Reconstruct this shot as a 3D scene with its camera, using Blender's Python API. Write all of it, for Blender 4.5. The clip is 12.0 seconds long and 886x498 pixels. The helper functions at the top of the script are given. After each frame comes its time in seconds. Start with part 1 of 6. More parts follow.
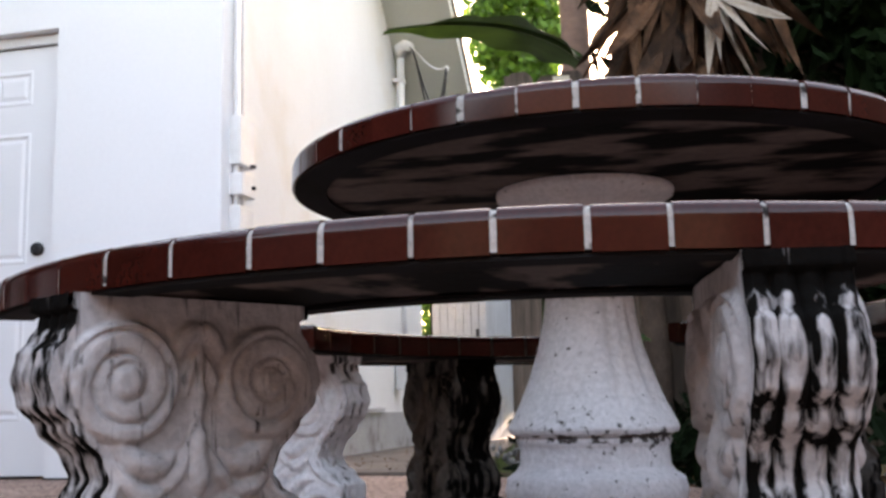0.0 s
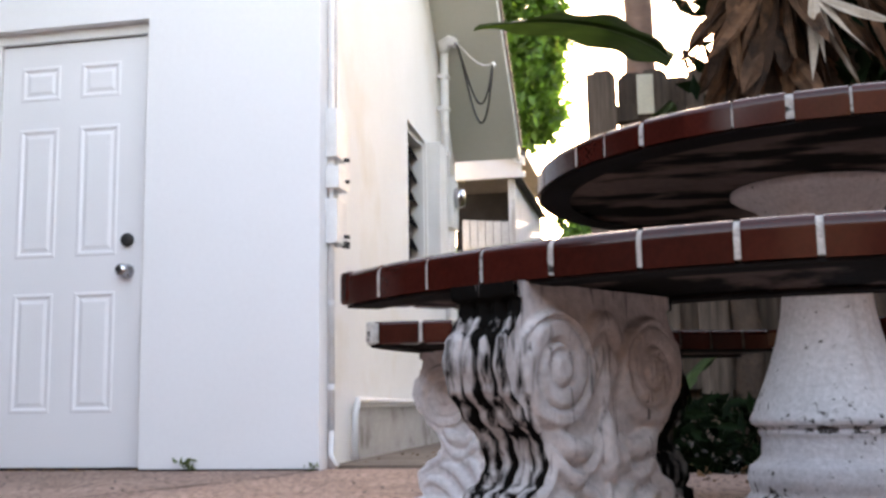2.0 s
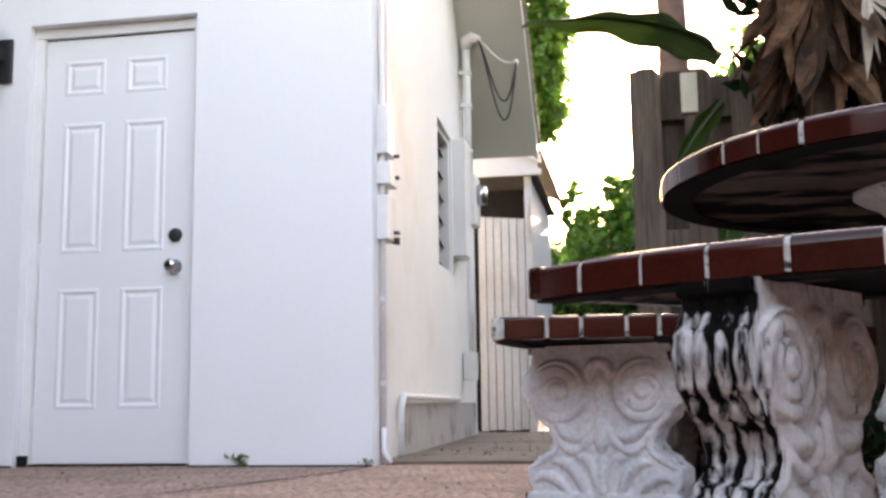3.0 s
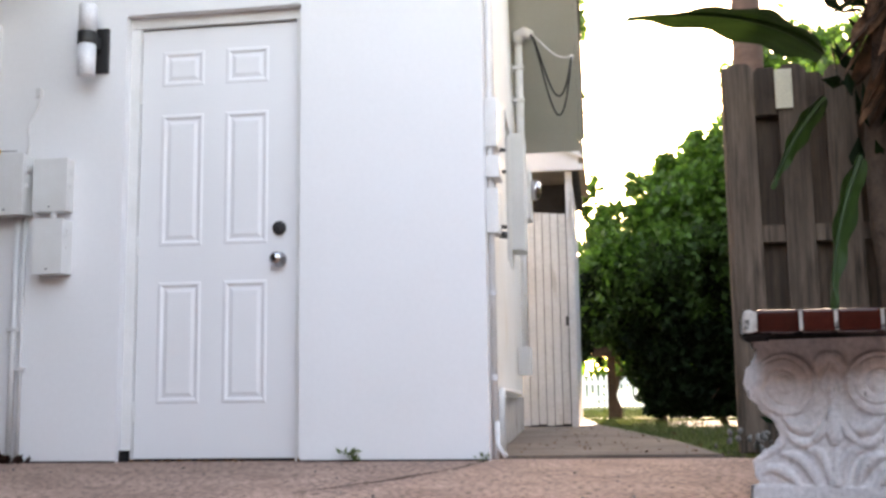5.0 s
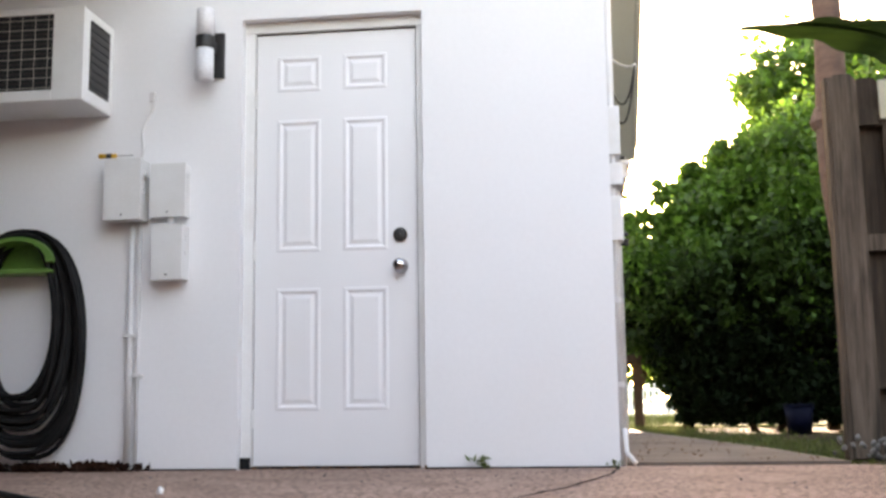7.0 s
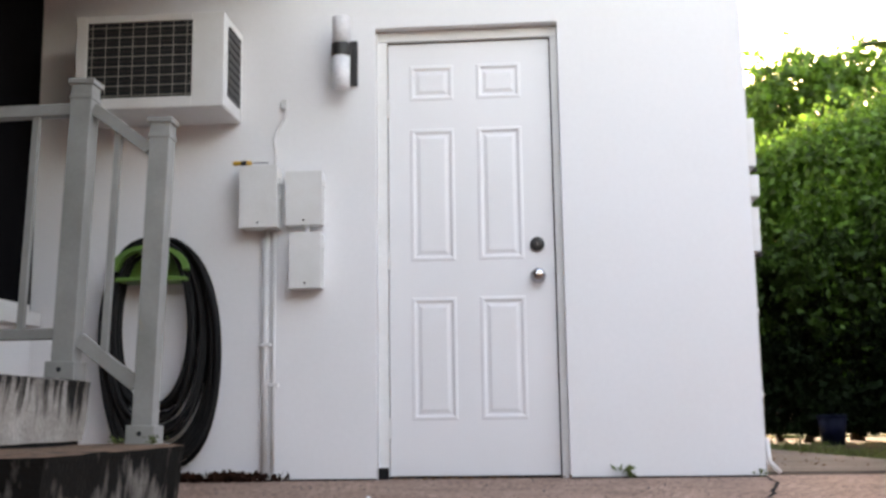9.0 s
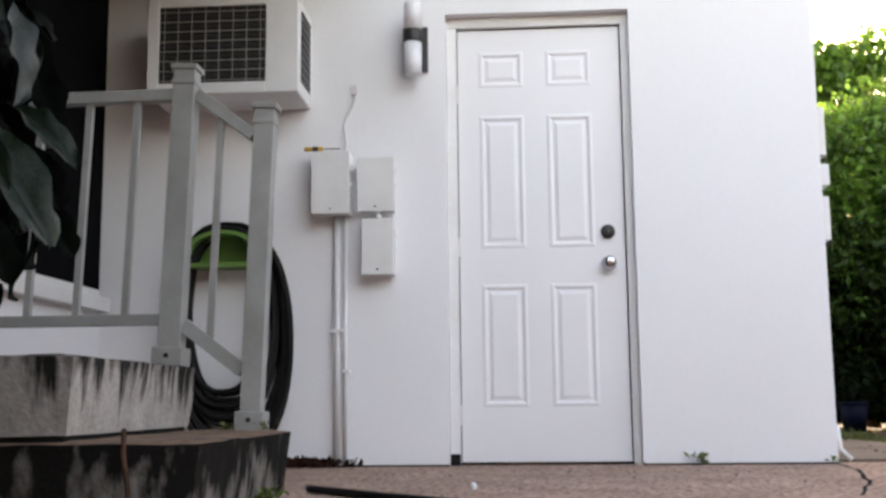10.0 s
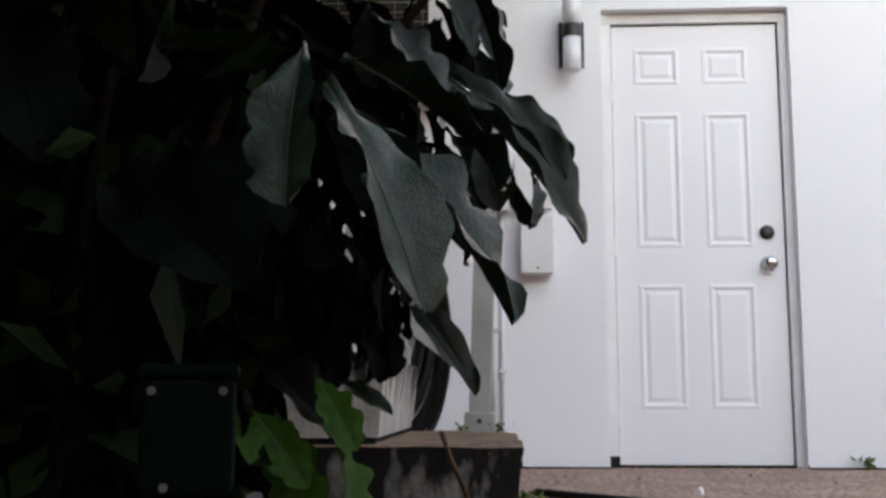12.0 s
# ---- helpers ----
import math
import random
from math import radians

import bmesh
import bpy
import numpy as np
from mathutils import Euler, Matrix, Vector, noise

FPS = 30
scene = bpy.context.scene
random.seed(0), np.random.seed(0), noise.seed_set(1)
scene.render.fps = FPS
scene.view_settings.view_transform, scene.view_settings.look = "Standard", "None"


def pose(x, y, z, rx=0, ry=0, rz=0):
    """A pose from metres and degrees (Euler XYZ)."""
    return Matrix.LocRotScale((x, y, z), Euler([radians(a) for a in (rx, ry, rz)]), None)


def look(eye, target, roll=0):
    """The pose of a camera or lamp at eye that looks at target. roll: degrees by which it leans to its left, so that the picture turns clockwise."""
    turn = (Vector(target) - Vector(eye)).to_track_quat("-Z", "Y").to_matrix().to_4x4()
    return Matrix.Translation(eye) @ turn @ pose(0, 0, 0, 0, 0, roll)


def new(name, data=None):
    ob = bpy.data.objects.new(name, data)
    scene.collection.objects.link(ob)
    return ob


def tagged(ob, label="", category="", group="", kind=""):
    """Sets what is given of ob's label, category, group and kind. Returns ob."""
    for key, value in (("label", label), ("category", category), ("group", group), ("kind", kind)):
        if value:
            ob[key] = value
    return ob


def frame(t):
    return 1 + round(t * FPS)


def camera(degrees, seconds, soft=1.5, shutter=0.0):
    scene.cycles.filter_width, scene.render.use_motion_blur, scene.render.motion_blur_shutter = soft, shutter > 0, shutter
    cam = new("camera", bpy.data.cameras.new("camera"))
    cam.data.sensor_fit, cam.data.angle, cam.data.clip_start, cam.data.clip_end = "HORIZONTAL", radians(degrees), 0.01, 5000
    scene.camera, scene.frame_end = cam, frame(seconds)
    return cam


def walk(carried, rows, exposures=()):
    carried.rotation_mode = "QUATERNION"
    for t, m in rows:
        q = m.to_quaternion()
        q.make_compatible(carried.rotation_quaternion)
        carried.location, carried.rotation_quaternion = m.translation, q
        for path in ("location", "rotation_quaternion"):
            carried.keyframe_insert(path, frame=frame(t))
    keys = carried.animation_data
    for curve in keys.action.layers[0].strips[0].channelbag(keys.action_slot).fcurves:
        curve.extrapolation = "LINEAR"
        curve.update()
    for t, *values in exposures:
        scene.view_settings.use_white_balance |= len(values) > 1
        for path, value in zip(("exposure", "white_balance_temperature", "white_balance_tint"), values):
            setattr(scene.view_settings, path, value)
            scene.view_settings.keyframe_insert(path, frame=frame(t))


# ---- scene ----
cam = camera(45.0, 12.0, soft=2.9)
PATH = [
    (0, (3.62, -4.246, 0.261), (3.165, -2.322, 0.561), -1.2),
    (0.5, (3.481, -4.256, 0.265), (3.062, -2.323, 0.561), -1.3),
    (1, (3.36, -4.317, 0.262), (2.941, -2.383, 0.555), -1.2),
    (1.5, (3.215, -4.362, 0.264), (2.808, -2.425, 0.555), -1.1),
    (2, (3.057, -4.411, 0.26), (2.667, -2.471, 0.551), -0.9),
    (2.5, (2.894, -4.448, 0.259), (2.524, -2.503, 0.544), -0.8),
    (3, (2.739, -4.479, 0.261), (2.389, -2.531, 0.546), -0.8),
    (5, (2.117, -4.568, 0.264), (1.825, -2.609, 0.54), -0.8),
    (5.5, (1.945, -4.587, 0.265), (1.67, -2.626, 0.543), -0.8),
    (6, (1.787, -4.605, 0.268), (1.524, -2.642, 0.548), -0.8),
    (6.5, (1.616, -4.641, 0.274), (1.367, -2.677, 0.557), -0.8),
    (7, (1.435, -4.661, 0.271), (1.2, -2.696, 0.56), -0.8),
    (9, (0.62, -4.747, 0.273), (0.467, -2.777, 0.582), -0.8),
    (9.5, (0.421, -4.763, 0.277), (0.282, -2.79, 0.574), -0.7),
    (10, (0.239, -4.781, 0.283), (0.11, -2.805, 0.565), -0.6),
    (10.5, (0.054, -4.806, 0.283), (-0.065, -2.829, 0.562), -0.5),
    (11, (-0.138, -4.84, 0.283), (-0.253, -2.862, 0.56), -0.5),
    (11.5, (-0.365, -4.944, 0.272), (-0.481, -2.966, 0.547), -0.3),
    (12, (-0.531, -4.746, 0.298), (-0.634, -2.768, 0.576), -0.0),
]
walk(cam, [(t, look(eye, target, roll)) for t, eye, target, roll in PATH], [(0.0, 3.67, 8700, 27), (5.5, 3.67, 9000, 27), (6.6, 3.77, 9400, 27), (7.4, 3.67, 9500, 27), (12.0, 3.64, 9600, 27)])

# ---- world, sun ----
world = bpy.data.worlds.new("world")
scene.world = world
world.use_nodes = True
sky = world.node_tree.nodes.new("ShaderNodeTexSky")
sky.sky_type = "NISHITA"
sky.sun_disc = False
sky.sun_elevation = radians(9.6)
sky.sun_rotation = radians(2.2)
sky.air_density, sky.dust_density, sky.ozone_density = 1.0, 1.5, 1.0
back = world.node_tree.nodes["Background"]
back.inputs["Strength"].default_value = 0.15
world.node_tree.links.new(sky.outputs["Color"], back.inputs["Color"])
sun = new("sun", bpy.data.lights.new("sun", "SUN"))
sun.data.energy, sun.data.angle, sun.data.color = 2.2, radians(0.6), (1.0, 0.94, 0.86)
sun.matrix_world = look((0.037 * 30, 0.985 * 30, 0.168 * 30), (0, 0, 0))

# ---- materials ----
MATS = {}


def shade(name, base, second=None, rough=0.7, metal=0.0, scale=8.0, fine=120.0, bump=0.15, mix=0.5, spread=0.25, stretch=(1, 1, 1),
          per_object=0.0, island=0.0, coat=0.0, depth=0.004, grime=None, grime_scale=6.0, grime_cut=0.55, grime_soft=0.1, grime_stretch=(1, 1, 1),
          through_light=0.0, grain=0.13, gloss=0.5, drip=None, mesh_dark=0.0):
    """A surface with two scales of colour change, fine relief and, where asked, stains with a shape of their own and
    darkening kept with the mesh.
    """
    m = bpy.data.materials.new(name)
    m.use_nodes = True
    nt = m.node_tree
    N, L = nt.nodes, nt.links
    bsdf = N["Principled BSDF"]
    bsdf.inputs["Roughness"].default_value = rough
    bsdf.inputs["Metallic"].default_value = metal
    bsdf.inputs["Specular IOR Level"].default_value = gloss
    bsdf.inputs["Coat Weight"].default_value = coat
    bsdf.inputs["Coat Roughness"].default_value = 0.12
    co = N.new("ShaderNodeTexCoord")
    mp = N.new("ShaderNodeMapping")
    mp.inputs["Scale"].default_value = stretch
    L.new(co.outputs["Object"], mp.inputs["Vector"])

    def tex(sc, detail, vec=mp):
        n = N.new("ShaderNodeTexNoise")
        n.inputs["Scale"].default_value, n.inputs["Detail"].default_value = sc, detail
        L.new(vec.outputs["Vector"], n.inputs["Vector"])
        return n

    big, small = tex(scale, 5.0), tex(fine, 3.0)
    second = second or tuple(c * 0.75 for c in base)
    ramp = N.new("ShaderNodeMapRange")
    ramp.inputs["From Min"].default_value, ramp.inputs["From Max"].default_value = 0.5 - spread, 0.5 + spread
    L.new(big.outputs["Fac"], ramp.inputs["Value"])
    mul = N.new("ShaderNodeMath")
    mul.operation = "MULTIPLY"
    mul.inputs[1].default_value = mix * 2
    mul.use_clamp = True
    L.new(ramp.outputs["Result"], mul.inputs[0])
    mx = N.new("ShaderNodeMix")
    mx.data_type = "RGBA"
    mx.inputs[6].default_value, mx.inputs[7].default_value = (*base, 1), (*second, 1)
    L.new(mul.outputs[0], mx.inputs[0])
    colour = mx.outputs[2]
    # grain
    gr = N.new("ShaderNodeMapRange")
    gr.inputs["From Min"].default_value, gr.inputs["From Max"].default_value = 0.3, 0.7
    gr.inputs["To Min"].default_value, gr.inputs["To Max"].default_value = 1 - grain, 1 + grain
    L.new(small.outputs["Fac"], gr.inputs["Value"])
    sc = N.new("ShaderNodeVectorMath")
    sc.operation = "SCALE"
    L.new(colour, sc.inputs[0])
    L.new(gr.outputs["Result"], sc.inputs["Scale"])
    colour = sc.outputs[0]
    if per_object or island:
        if per_object:
            src = N.new("ShaderNodeObjectInfo").outputs["Random"]
        else:
            src = N.new("ShaderNodeNewGeometry").outputs["Random Per Island"]
        amount = per_object or island
        r = N.new("ShaderNodeMapRange")
        r.inputs["To Min"].default_value, r.inputs["To Max"].default_value = 1 - amount, 1 + amount
        L.new(src, r.inputs["Value"])
        s2 = N.new("ShaderNodeVectorMath")
        s2.operation = "SCALE"
        L.new(colour, s2.inputs[0])
        L.new(r.outputs["Result"], s2.inputs["Scale"])
        colour = s2.outputs[0]
    if grime:
        gm = N.new("ShaderNodeMapping")
        gm.inputs["Scale"].default_value = grime_stretch
        L.new(co.outputs["Object"], gm.inputs["Vector"])
        gn = tex(grime_scale, 7.0, gm)
        gr2 = N.new("ShaderNodeMapRange")
        gr2.inputs["From Min"].default_value, gr2.inputs["From Max"].default_value = grime_cut - grime_soft, grime_cut + grime_soft
        L.new(gn.outputs["Fac"], gr2.inputs["Value"])
        if drip:
            # runs of mildew that start at an upper edge: (height of the edge, length, strength)
            xyz = N.new("ShaderNodeSeparateXYZ")
            L.new(co.outputs["Object"], xyz.inputs[0])
            dr = N.new("ShaderNodeMapRange")
            dr.inputs["From Min"].default_value, dr.inputs["From Max"].default_value = drip[0] - drip[1], drip[0]
            dr.inputs["To Min"].default_value, dr.inputs["To Max"].default_value = 0.0, drip[2]
            L.new(xyz.outputs["Z"], dr.inputs["Value"])
            both = N.new("ShaderNodeMath")
            L.new(gn.outputs["Fac"], both.inputs[0])
            L.new(dr.outputs["Result"], both.inputs[1])
            L.new(both.outputs[0], gr2.inputs["Value"])
        if mesh_dark:
            # mildew and painted groove shade over the cast, kept with the mesh
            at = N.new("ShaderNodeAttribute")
            at.attribute_name = "mildew_and_shade"
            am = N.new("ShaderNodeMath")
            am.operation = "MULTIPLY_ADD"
            am.inputs[1].default_value = mesh_dark
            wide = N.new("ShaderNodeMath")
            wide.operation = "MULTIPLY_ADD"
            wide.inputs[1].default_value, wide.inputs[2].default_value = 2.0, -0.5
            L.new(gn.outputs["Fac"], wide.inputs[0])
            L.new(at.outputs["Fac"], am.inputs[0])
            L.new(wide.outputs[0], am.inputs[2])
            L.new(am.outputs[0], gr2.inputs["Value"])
        gx = N.new("ShaderNodeMix")
        gx.data_type = "RGBA"
        gx.inputs[7].default_value = (*grime, 1)
        L.new(gr2.outputs["Result"], gx.inputs[0])
        L.new(colour, gx.inputs[6])
        colour = gx.outputs[2]
    L.new(colour, bsdf.inputs["Base Color"])
    if bump:
        b = N.new("ShaderNodeBump")
        b.inputs["Strength"].default_value, b.inputs["Distance"].default_value = bump, depth
        add = N.new("ShaderNodeMath")
        L.new(small.outputs["Fac"], add.inputs[0])
        L.new(big.outputs["Fac"], add.inputs[1])
        L.new(add.outputs[0], b.inputs["Height"])
        L.new(b.outputs["Normal"], bsdf.inputs["Normal"])
    if through_light:
        tr = N.new("ShaderNodeBsdfTranslucent")
        L.new(colour, tr.inputs["Color"])
        ms = N.new("ShaderNodeMixShader")
        ms.inputs[0].default_value = through_light
        out = N["Material Output"]
        L.new(bsdf.outputs[0], ms.inputs[1])
        L.new(tr.outputs[0], ms.inputs[2])
        L.new(ms.outputs[0], out.inputs["Surface"])
    MATS[name] = m
    return m


M_STUCCO = shade("stucco", (0.80, 0.80, 0.82), (0.76, 0.755, 0.76), 0.85, scale=1.3, fine=45, bump=0.08, depth=0.003, mix=0.4, grain=0.012)
M_STUCCO_SIDE = shade("stucco_side", (0.8, 0.79, 0.775), (0.74, 0.725, 0.7), 0.75, scale=1.6, fine=45, bump=0.12, mix=0.5, grain=0.02,
                      grime=(0.70, 0.64, 0.56), grime_scale=2.2, grime_cut=0.70, grime_soft=0.12)
M_DOOR = shade("door_paint", (0.79, 0.79, 0.81), (0.75, 0.75, 0.765), 0.45, scale=2.0, fine=200, bump=0.03, mix=0.4, grain=0.015)
M_TRIM = shade("trim_paint", (0.76, 0.76, 0.76), (0.68, 0.675, 0.66), 0.5, scale=5, fine=90, bump=0.03, grain=0.025)
M_WHITE_METAL = shade("white_enamel", (0.78, 0.78, 0.78), (0.70, 0.70, 0.69), 0.4, scale=6, fine=150, bump=0.03, grain=0.025)
M_GREY_METAL = shade("grey_box_paint", (0.72, 0.72, 0.72), (0.64, 0.63, 0.61), 0.45, scale=7, fine=120, bump=0.03, grain=0.025)
M_DARK_GAP = shade("dark_gap", (0.02, 0.02, 0.022), (0.012, 0.011, 0.01), 0.9, bump=0.05, gloss=0.05)
M_BLACK = shade("black_plastic", (0.018, 0.018, 0.02), (0.03, 0.03, 0.03), 0.4, bump=0.05, gloss=0.3)
M_CHROME = shade("worn_chrome", (0.55, 0.55, 0.57), (0.42, 0.42, 0.44), 0.18, metal=1.0, scale=20, bump=0.03)
M_FROST = shade("frosted_glass", (0.72, 0.72, 0.74), (0.66, 0.66, 0.69), 0.35, scale=4, bump=0.0, coat=0.3)
M_RAIL = shade("rail_paint", (0.34, 0.345, 0.33), (0.23, 0.235, 0.22), 0.55, scale=6, fine=80, bump=0.05, grime=(0.32, 0.27, 0.2), grime_scale=14, grime_cut=0.72, grime_soft=0.05, grain=0.04)
M_HOSE = shade("hose_rubber", (0.009, 0.0095, 0.01), (0.018, 0.018, 0.018), 0.55, scale=10, fine=100, bump=0.08, per_object=0.3, gloss=0.1)
M_GREEN = shade("green_plastic", (0.12, 0.26, 0.05), (0.08, 0.2, 0.05), 0.45, scale=9, bump=0.05)
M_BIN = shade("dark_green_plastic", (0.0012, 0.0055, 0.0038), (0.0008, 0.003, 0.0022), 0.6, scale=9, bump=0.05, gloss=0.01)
M_YELLOW = shade("yellow_plastic", (0.62, 0.34, 0.03), (0.5, 0.25, 0.02), 0.4, scale=20, bump=0.02)
M_STEP = shade("step_concrete", (0.46, 0.43, 0.40), (0.31, 0.28, 0.25), 0.9, scale=9, fine=70, bump=0.5, depth=0.008,
               grime=(0.018, 0.016, 0.014), grime_scale=3.4, grime_cut=0.71, grime_soft=0.09, grime_stretch=(8, 8, 1.2), drip=(0.415, 0.17, 0.30), gloss=0.2)
M_STEP_DARK = shade("mildewed_step", (0.24, 0.225, 0.205), (0.11, 0.10, 0.09), 0.9, scale=9, fine=70, bump=0.5, depth=0.008,
                    grime=(0.014, 0.013, 0.012), grime_scale=3.4, grime_cut=0.54, grime_soft=0.08, grime_stretch=(4.5, 4.5, 1.8), drip=(0.2, 0.2, 0.2), gloss=0.05)
M_TREAD = shade("tread_concrete", (0.22, 0.135, 0.095), (0.13, 0.08, 0.058), 0.95, scale=14, fine=90, bump=0.5, depth=0.008,
                grime=(0.06, 0.05, 0.04), grime_scale=12, grime_cut=0.62, grime_soft=0.08, gloss=0.2)
M_PATIO = shade("patio_aggregate", (0.49, 0.315, 0.25), (0.27, 0.165, 0.13), 0.85, scale=4.0, fine=60, bump=0.6, depth=0.01, mix=0.5,
                grime=(0.11, 0.075, 0.055), grime_scale=42, grime_cut=0.55, grime_soft=0.05, gloss=0.25, grain=0.4)
M_PATH = shade("path_concrete", (0.185, 0.14, 0.112), (0.10, 0.075, 0.06), 0.9, scale=2.2, fine=70, bump=0.5, depth=0.008,
               grime=(0.10, 0.075, 0.06), grime_scale=2.4, grime_cut=0.55, grime_soft=0.08)
M_SOIL = shade("soil_and_litter", (0.045, 0.034, 0.022), (0.075, 0.055, 0.03), 0.95, scale=6, fine=60, bump=0.8, depth=0.02,
               grime=(0.03, 0.045, 0.012), grime_scale=1.2, grime_cut=0.55, grime_soft=0.1, gloss=0.1)
M_LAWN = shade("lawn_ground", (0.10, 0.14, 0.03), (0.07, 0.10, 0.025), 0.9, scale=2, fine=80, bump=0.6, depth=0.02)
M_STONE = shade("cast_stone", (0.74, 0.73, 0.75), (0.60, 0.59, 0.60), 0.85, scale=7, fine=95, bump=0.4, depth=0.004,
                grime=(0.06, 0.052, 0.05), grime_scale=60, grime_cut=0.90, grime_soft=0.10, gloss=0.3, mesh_dark=0.30)
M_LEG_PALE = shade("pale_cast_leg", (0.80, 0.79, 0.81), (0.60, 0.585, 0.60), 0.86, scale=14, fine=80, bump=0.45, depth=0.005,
                   grime=(0.05, 0.045, 0.045), grime_scale=34, grime_cut=0.92, grime_soft=0.12, grime_stretch=(1.5, 1.5, 0.6), gloss=0.25, mesh_dark=0.34)
M_LEG_DARK = shade("mildew_and_shade_leg", (0.58, 0.56, 0.56), (0.37, 0.345, 0.335), 0.88, scale=12, fine=80, bump=0.5, depth=0.006,
                   grime=(0.005, 0.0045, 0.004), grime_scale=34, grime_cut=0.74, grime_soft=0.18, grime_stretch=(2.2, 2.2, 0.3), gloss=0.05, mesh_dark=0.66)
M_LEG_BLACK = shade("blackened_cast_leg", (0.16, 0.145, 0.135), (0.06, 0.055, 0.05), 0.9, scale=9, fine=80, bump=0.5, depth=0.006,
                    grime=(0.005, 0.0045, 0.004), grime_scale=14, grime_cut=0.55, grime_soft=0.15, grime_stretch=(1.6, 1.6, 0.6), gloss=0.03, mesh_dark=0.5)
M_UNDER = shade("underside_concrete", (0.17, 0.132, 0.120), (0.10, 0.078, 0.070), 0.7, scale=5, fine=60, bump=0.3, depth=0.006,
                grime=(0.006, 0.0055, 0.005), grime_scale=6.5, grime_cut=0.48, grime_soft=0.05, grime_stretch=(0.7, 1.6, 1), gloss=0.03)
M_TILE = shade("glazed_tile", (0.056, 0.0105, 0.0070), (0.034, 0.0065, 0.0045), 0.14, scale=14, fine=140, bump=0.008, per_object=0.2, gloss=0.34)
M_GROUT = shade("grout", (0.60, 0.58, 0.54), (0.42, 0.39, 0.35), 0.9, scale=60, fine=190, bump=0.6, grime=(0.02, 0.018, 0.015), grime_scale=48, grime_cut=0.585, grime_soft=0.05)
# dark copy of the grout: shade of the inner bench rim put into the colour
M_GROUT_DARK = shade("shade_coloured_grout", (0.10, 0.085, 0.075), (0.04, 0.034, 0.03), 0.9, scale=60, fine=190, bump=0.6, gloss=0.15)
M_FENCE = shade("weathered_wood", (0.15, 0.110, 0.086), (0.042, 0.031, 0.025), 0.85, scale=5, fine=60, bump=0.5, depth=0.004, stretch=(6, 6, 0.35), per_object=0.4,
                grime=(0.05, 0.038, 0.03), grime_scale=6, grime_cut=0.6, grime_soft=0.1, grime_stretch=(6, 6, 0.5), gloss=0.15)
M_SIDING = shade("siding_paint", (0.56, 0.565, 0.575), (0.46, 0.46, 0.465), 0.7, scale=3, fine=60, bump=0.2, per_object=0.08,
                 grime=(0.2, 0.16, 0.12), grime_scale=3, grime_cut=0.68, grime_soft=0.1, grime_stretch=(3, 3, 0.6))
M_SOFFIT = shade("soffit_paint", (0.50, 0.51, 0.47), (0.42, 0.435, 0.385), 0.7, scale=1.2, fine=40, bump=0.04, grain=0.02)
M_ROOF = shade("roof_shingle", (0.14, 0.13, 0.125), (0.09, 0.085, 0.08), 0.9, scale=8, bump=0.4)
M_PIPE = shade("pipe_paint", (0.74, 0.74, 0.75), (0.62, 0.61, 0.60), 0.5, scale=10, fine=90, bump=0.03, grain=0.025)
M_CABLE = shade("cable", (0.05, 0.05, 0.05), (0.03, 0.03, 0.03), 0.6, bump=0.05, gloss=0.2)
M_BARK = shade("bark", (0.09, 0.06, 0.045), (0.05, 0.034, 0.026), 0.9, scale=12, fine=60, bump=0.7, depth=0.012, gloss=0.15)
# bark copy with the shade under the shrub put into its colour
M_BARK_DARK = shade("shade_coloured_bark", (0.012, 0.009, 0.007), (0.006, 0.0045, 0.0035), 0.9, scale=12, fine=60, bump=0.6, depth=0.01, gloss=0.04)
M_PLINTH = shade("cement_plinth", (0.40, 0.39, 0.385), (0.29, 0.28, 0.27), 0.9, scale=5, fine=60, bump=0.3, grime=(0.12, 0.10, 0.085), grime_scale=5, grime_cut=0.66, grime_soft=0.1)
M_PALM = shade("palm_trunk", (0.25, 0.15, 0.115), (0.17, 0.1, 0.08), 0.9, scale=8, fine=60, bump=0.6, depth=0.01, stretch=(1, 1, 4))
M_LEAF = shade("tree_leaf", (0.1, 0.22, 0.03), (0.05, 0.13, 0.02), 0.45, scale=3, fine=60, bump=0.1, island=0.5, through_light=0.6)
# copies of the leaf green with full and half shade put into the colour
M_LEAF_DARK = shade("shade_coloured_leaf", (0.008, 0.016, 0.006), (0.004, 0.009, 0.0035), 0.55, scale=3, fine=60, bump=0.1, island=0.5, through_light=0.15, gloss=0.03)
M_LEAF_MID = shade("half_shade_coloured_leaf", (0.035, 0.075, 0.014), (0.014, 0.034, 0.008), 0.5, scale=1.3, fine=60, bump=0.1, island=0.6, through_light=0.4, gloss=0.15)
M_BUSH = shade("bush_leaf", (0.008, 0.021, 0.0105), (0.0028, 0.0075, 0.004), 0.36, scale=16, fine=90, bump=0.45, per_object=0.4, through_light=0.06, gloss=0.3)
# near-black copy of the bush leaf, its shade put into the colour
M_BUSH_SHADE = shade("shade_coloured_bush_leaf", (0.0018, 0.0036, 0.0022), (0.0008, 0.0018, 0.0011), 0.6, scale=9, fine=70, bump=0.25, per_object=0.5, through_light=0.03, gloss=0.02)
M_VEIN = shade("leaf_vein", (0.022, 0.038, 0.022), (0.014, 0.026, 0.015), 0.5, scale=12, bump=0.05)
M_BANANA = shade("banana_leaf", (0.028, 0.062, 0.012), (0.014, 0.032, 0.008), 0.4, scale=4, fine=60, bump=0.25, stretch=(1, 8, 1), through_light=0.14, gloss=0.2)
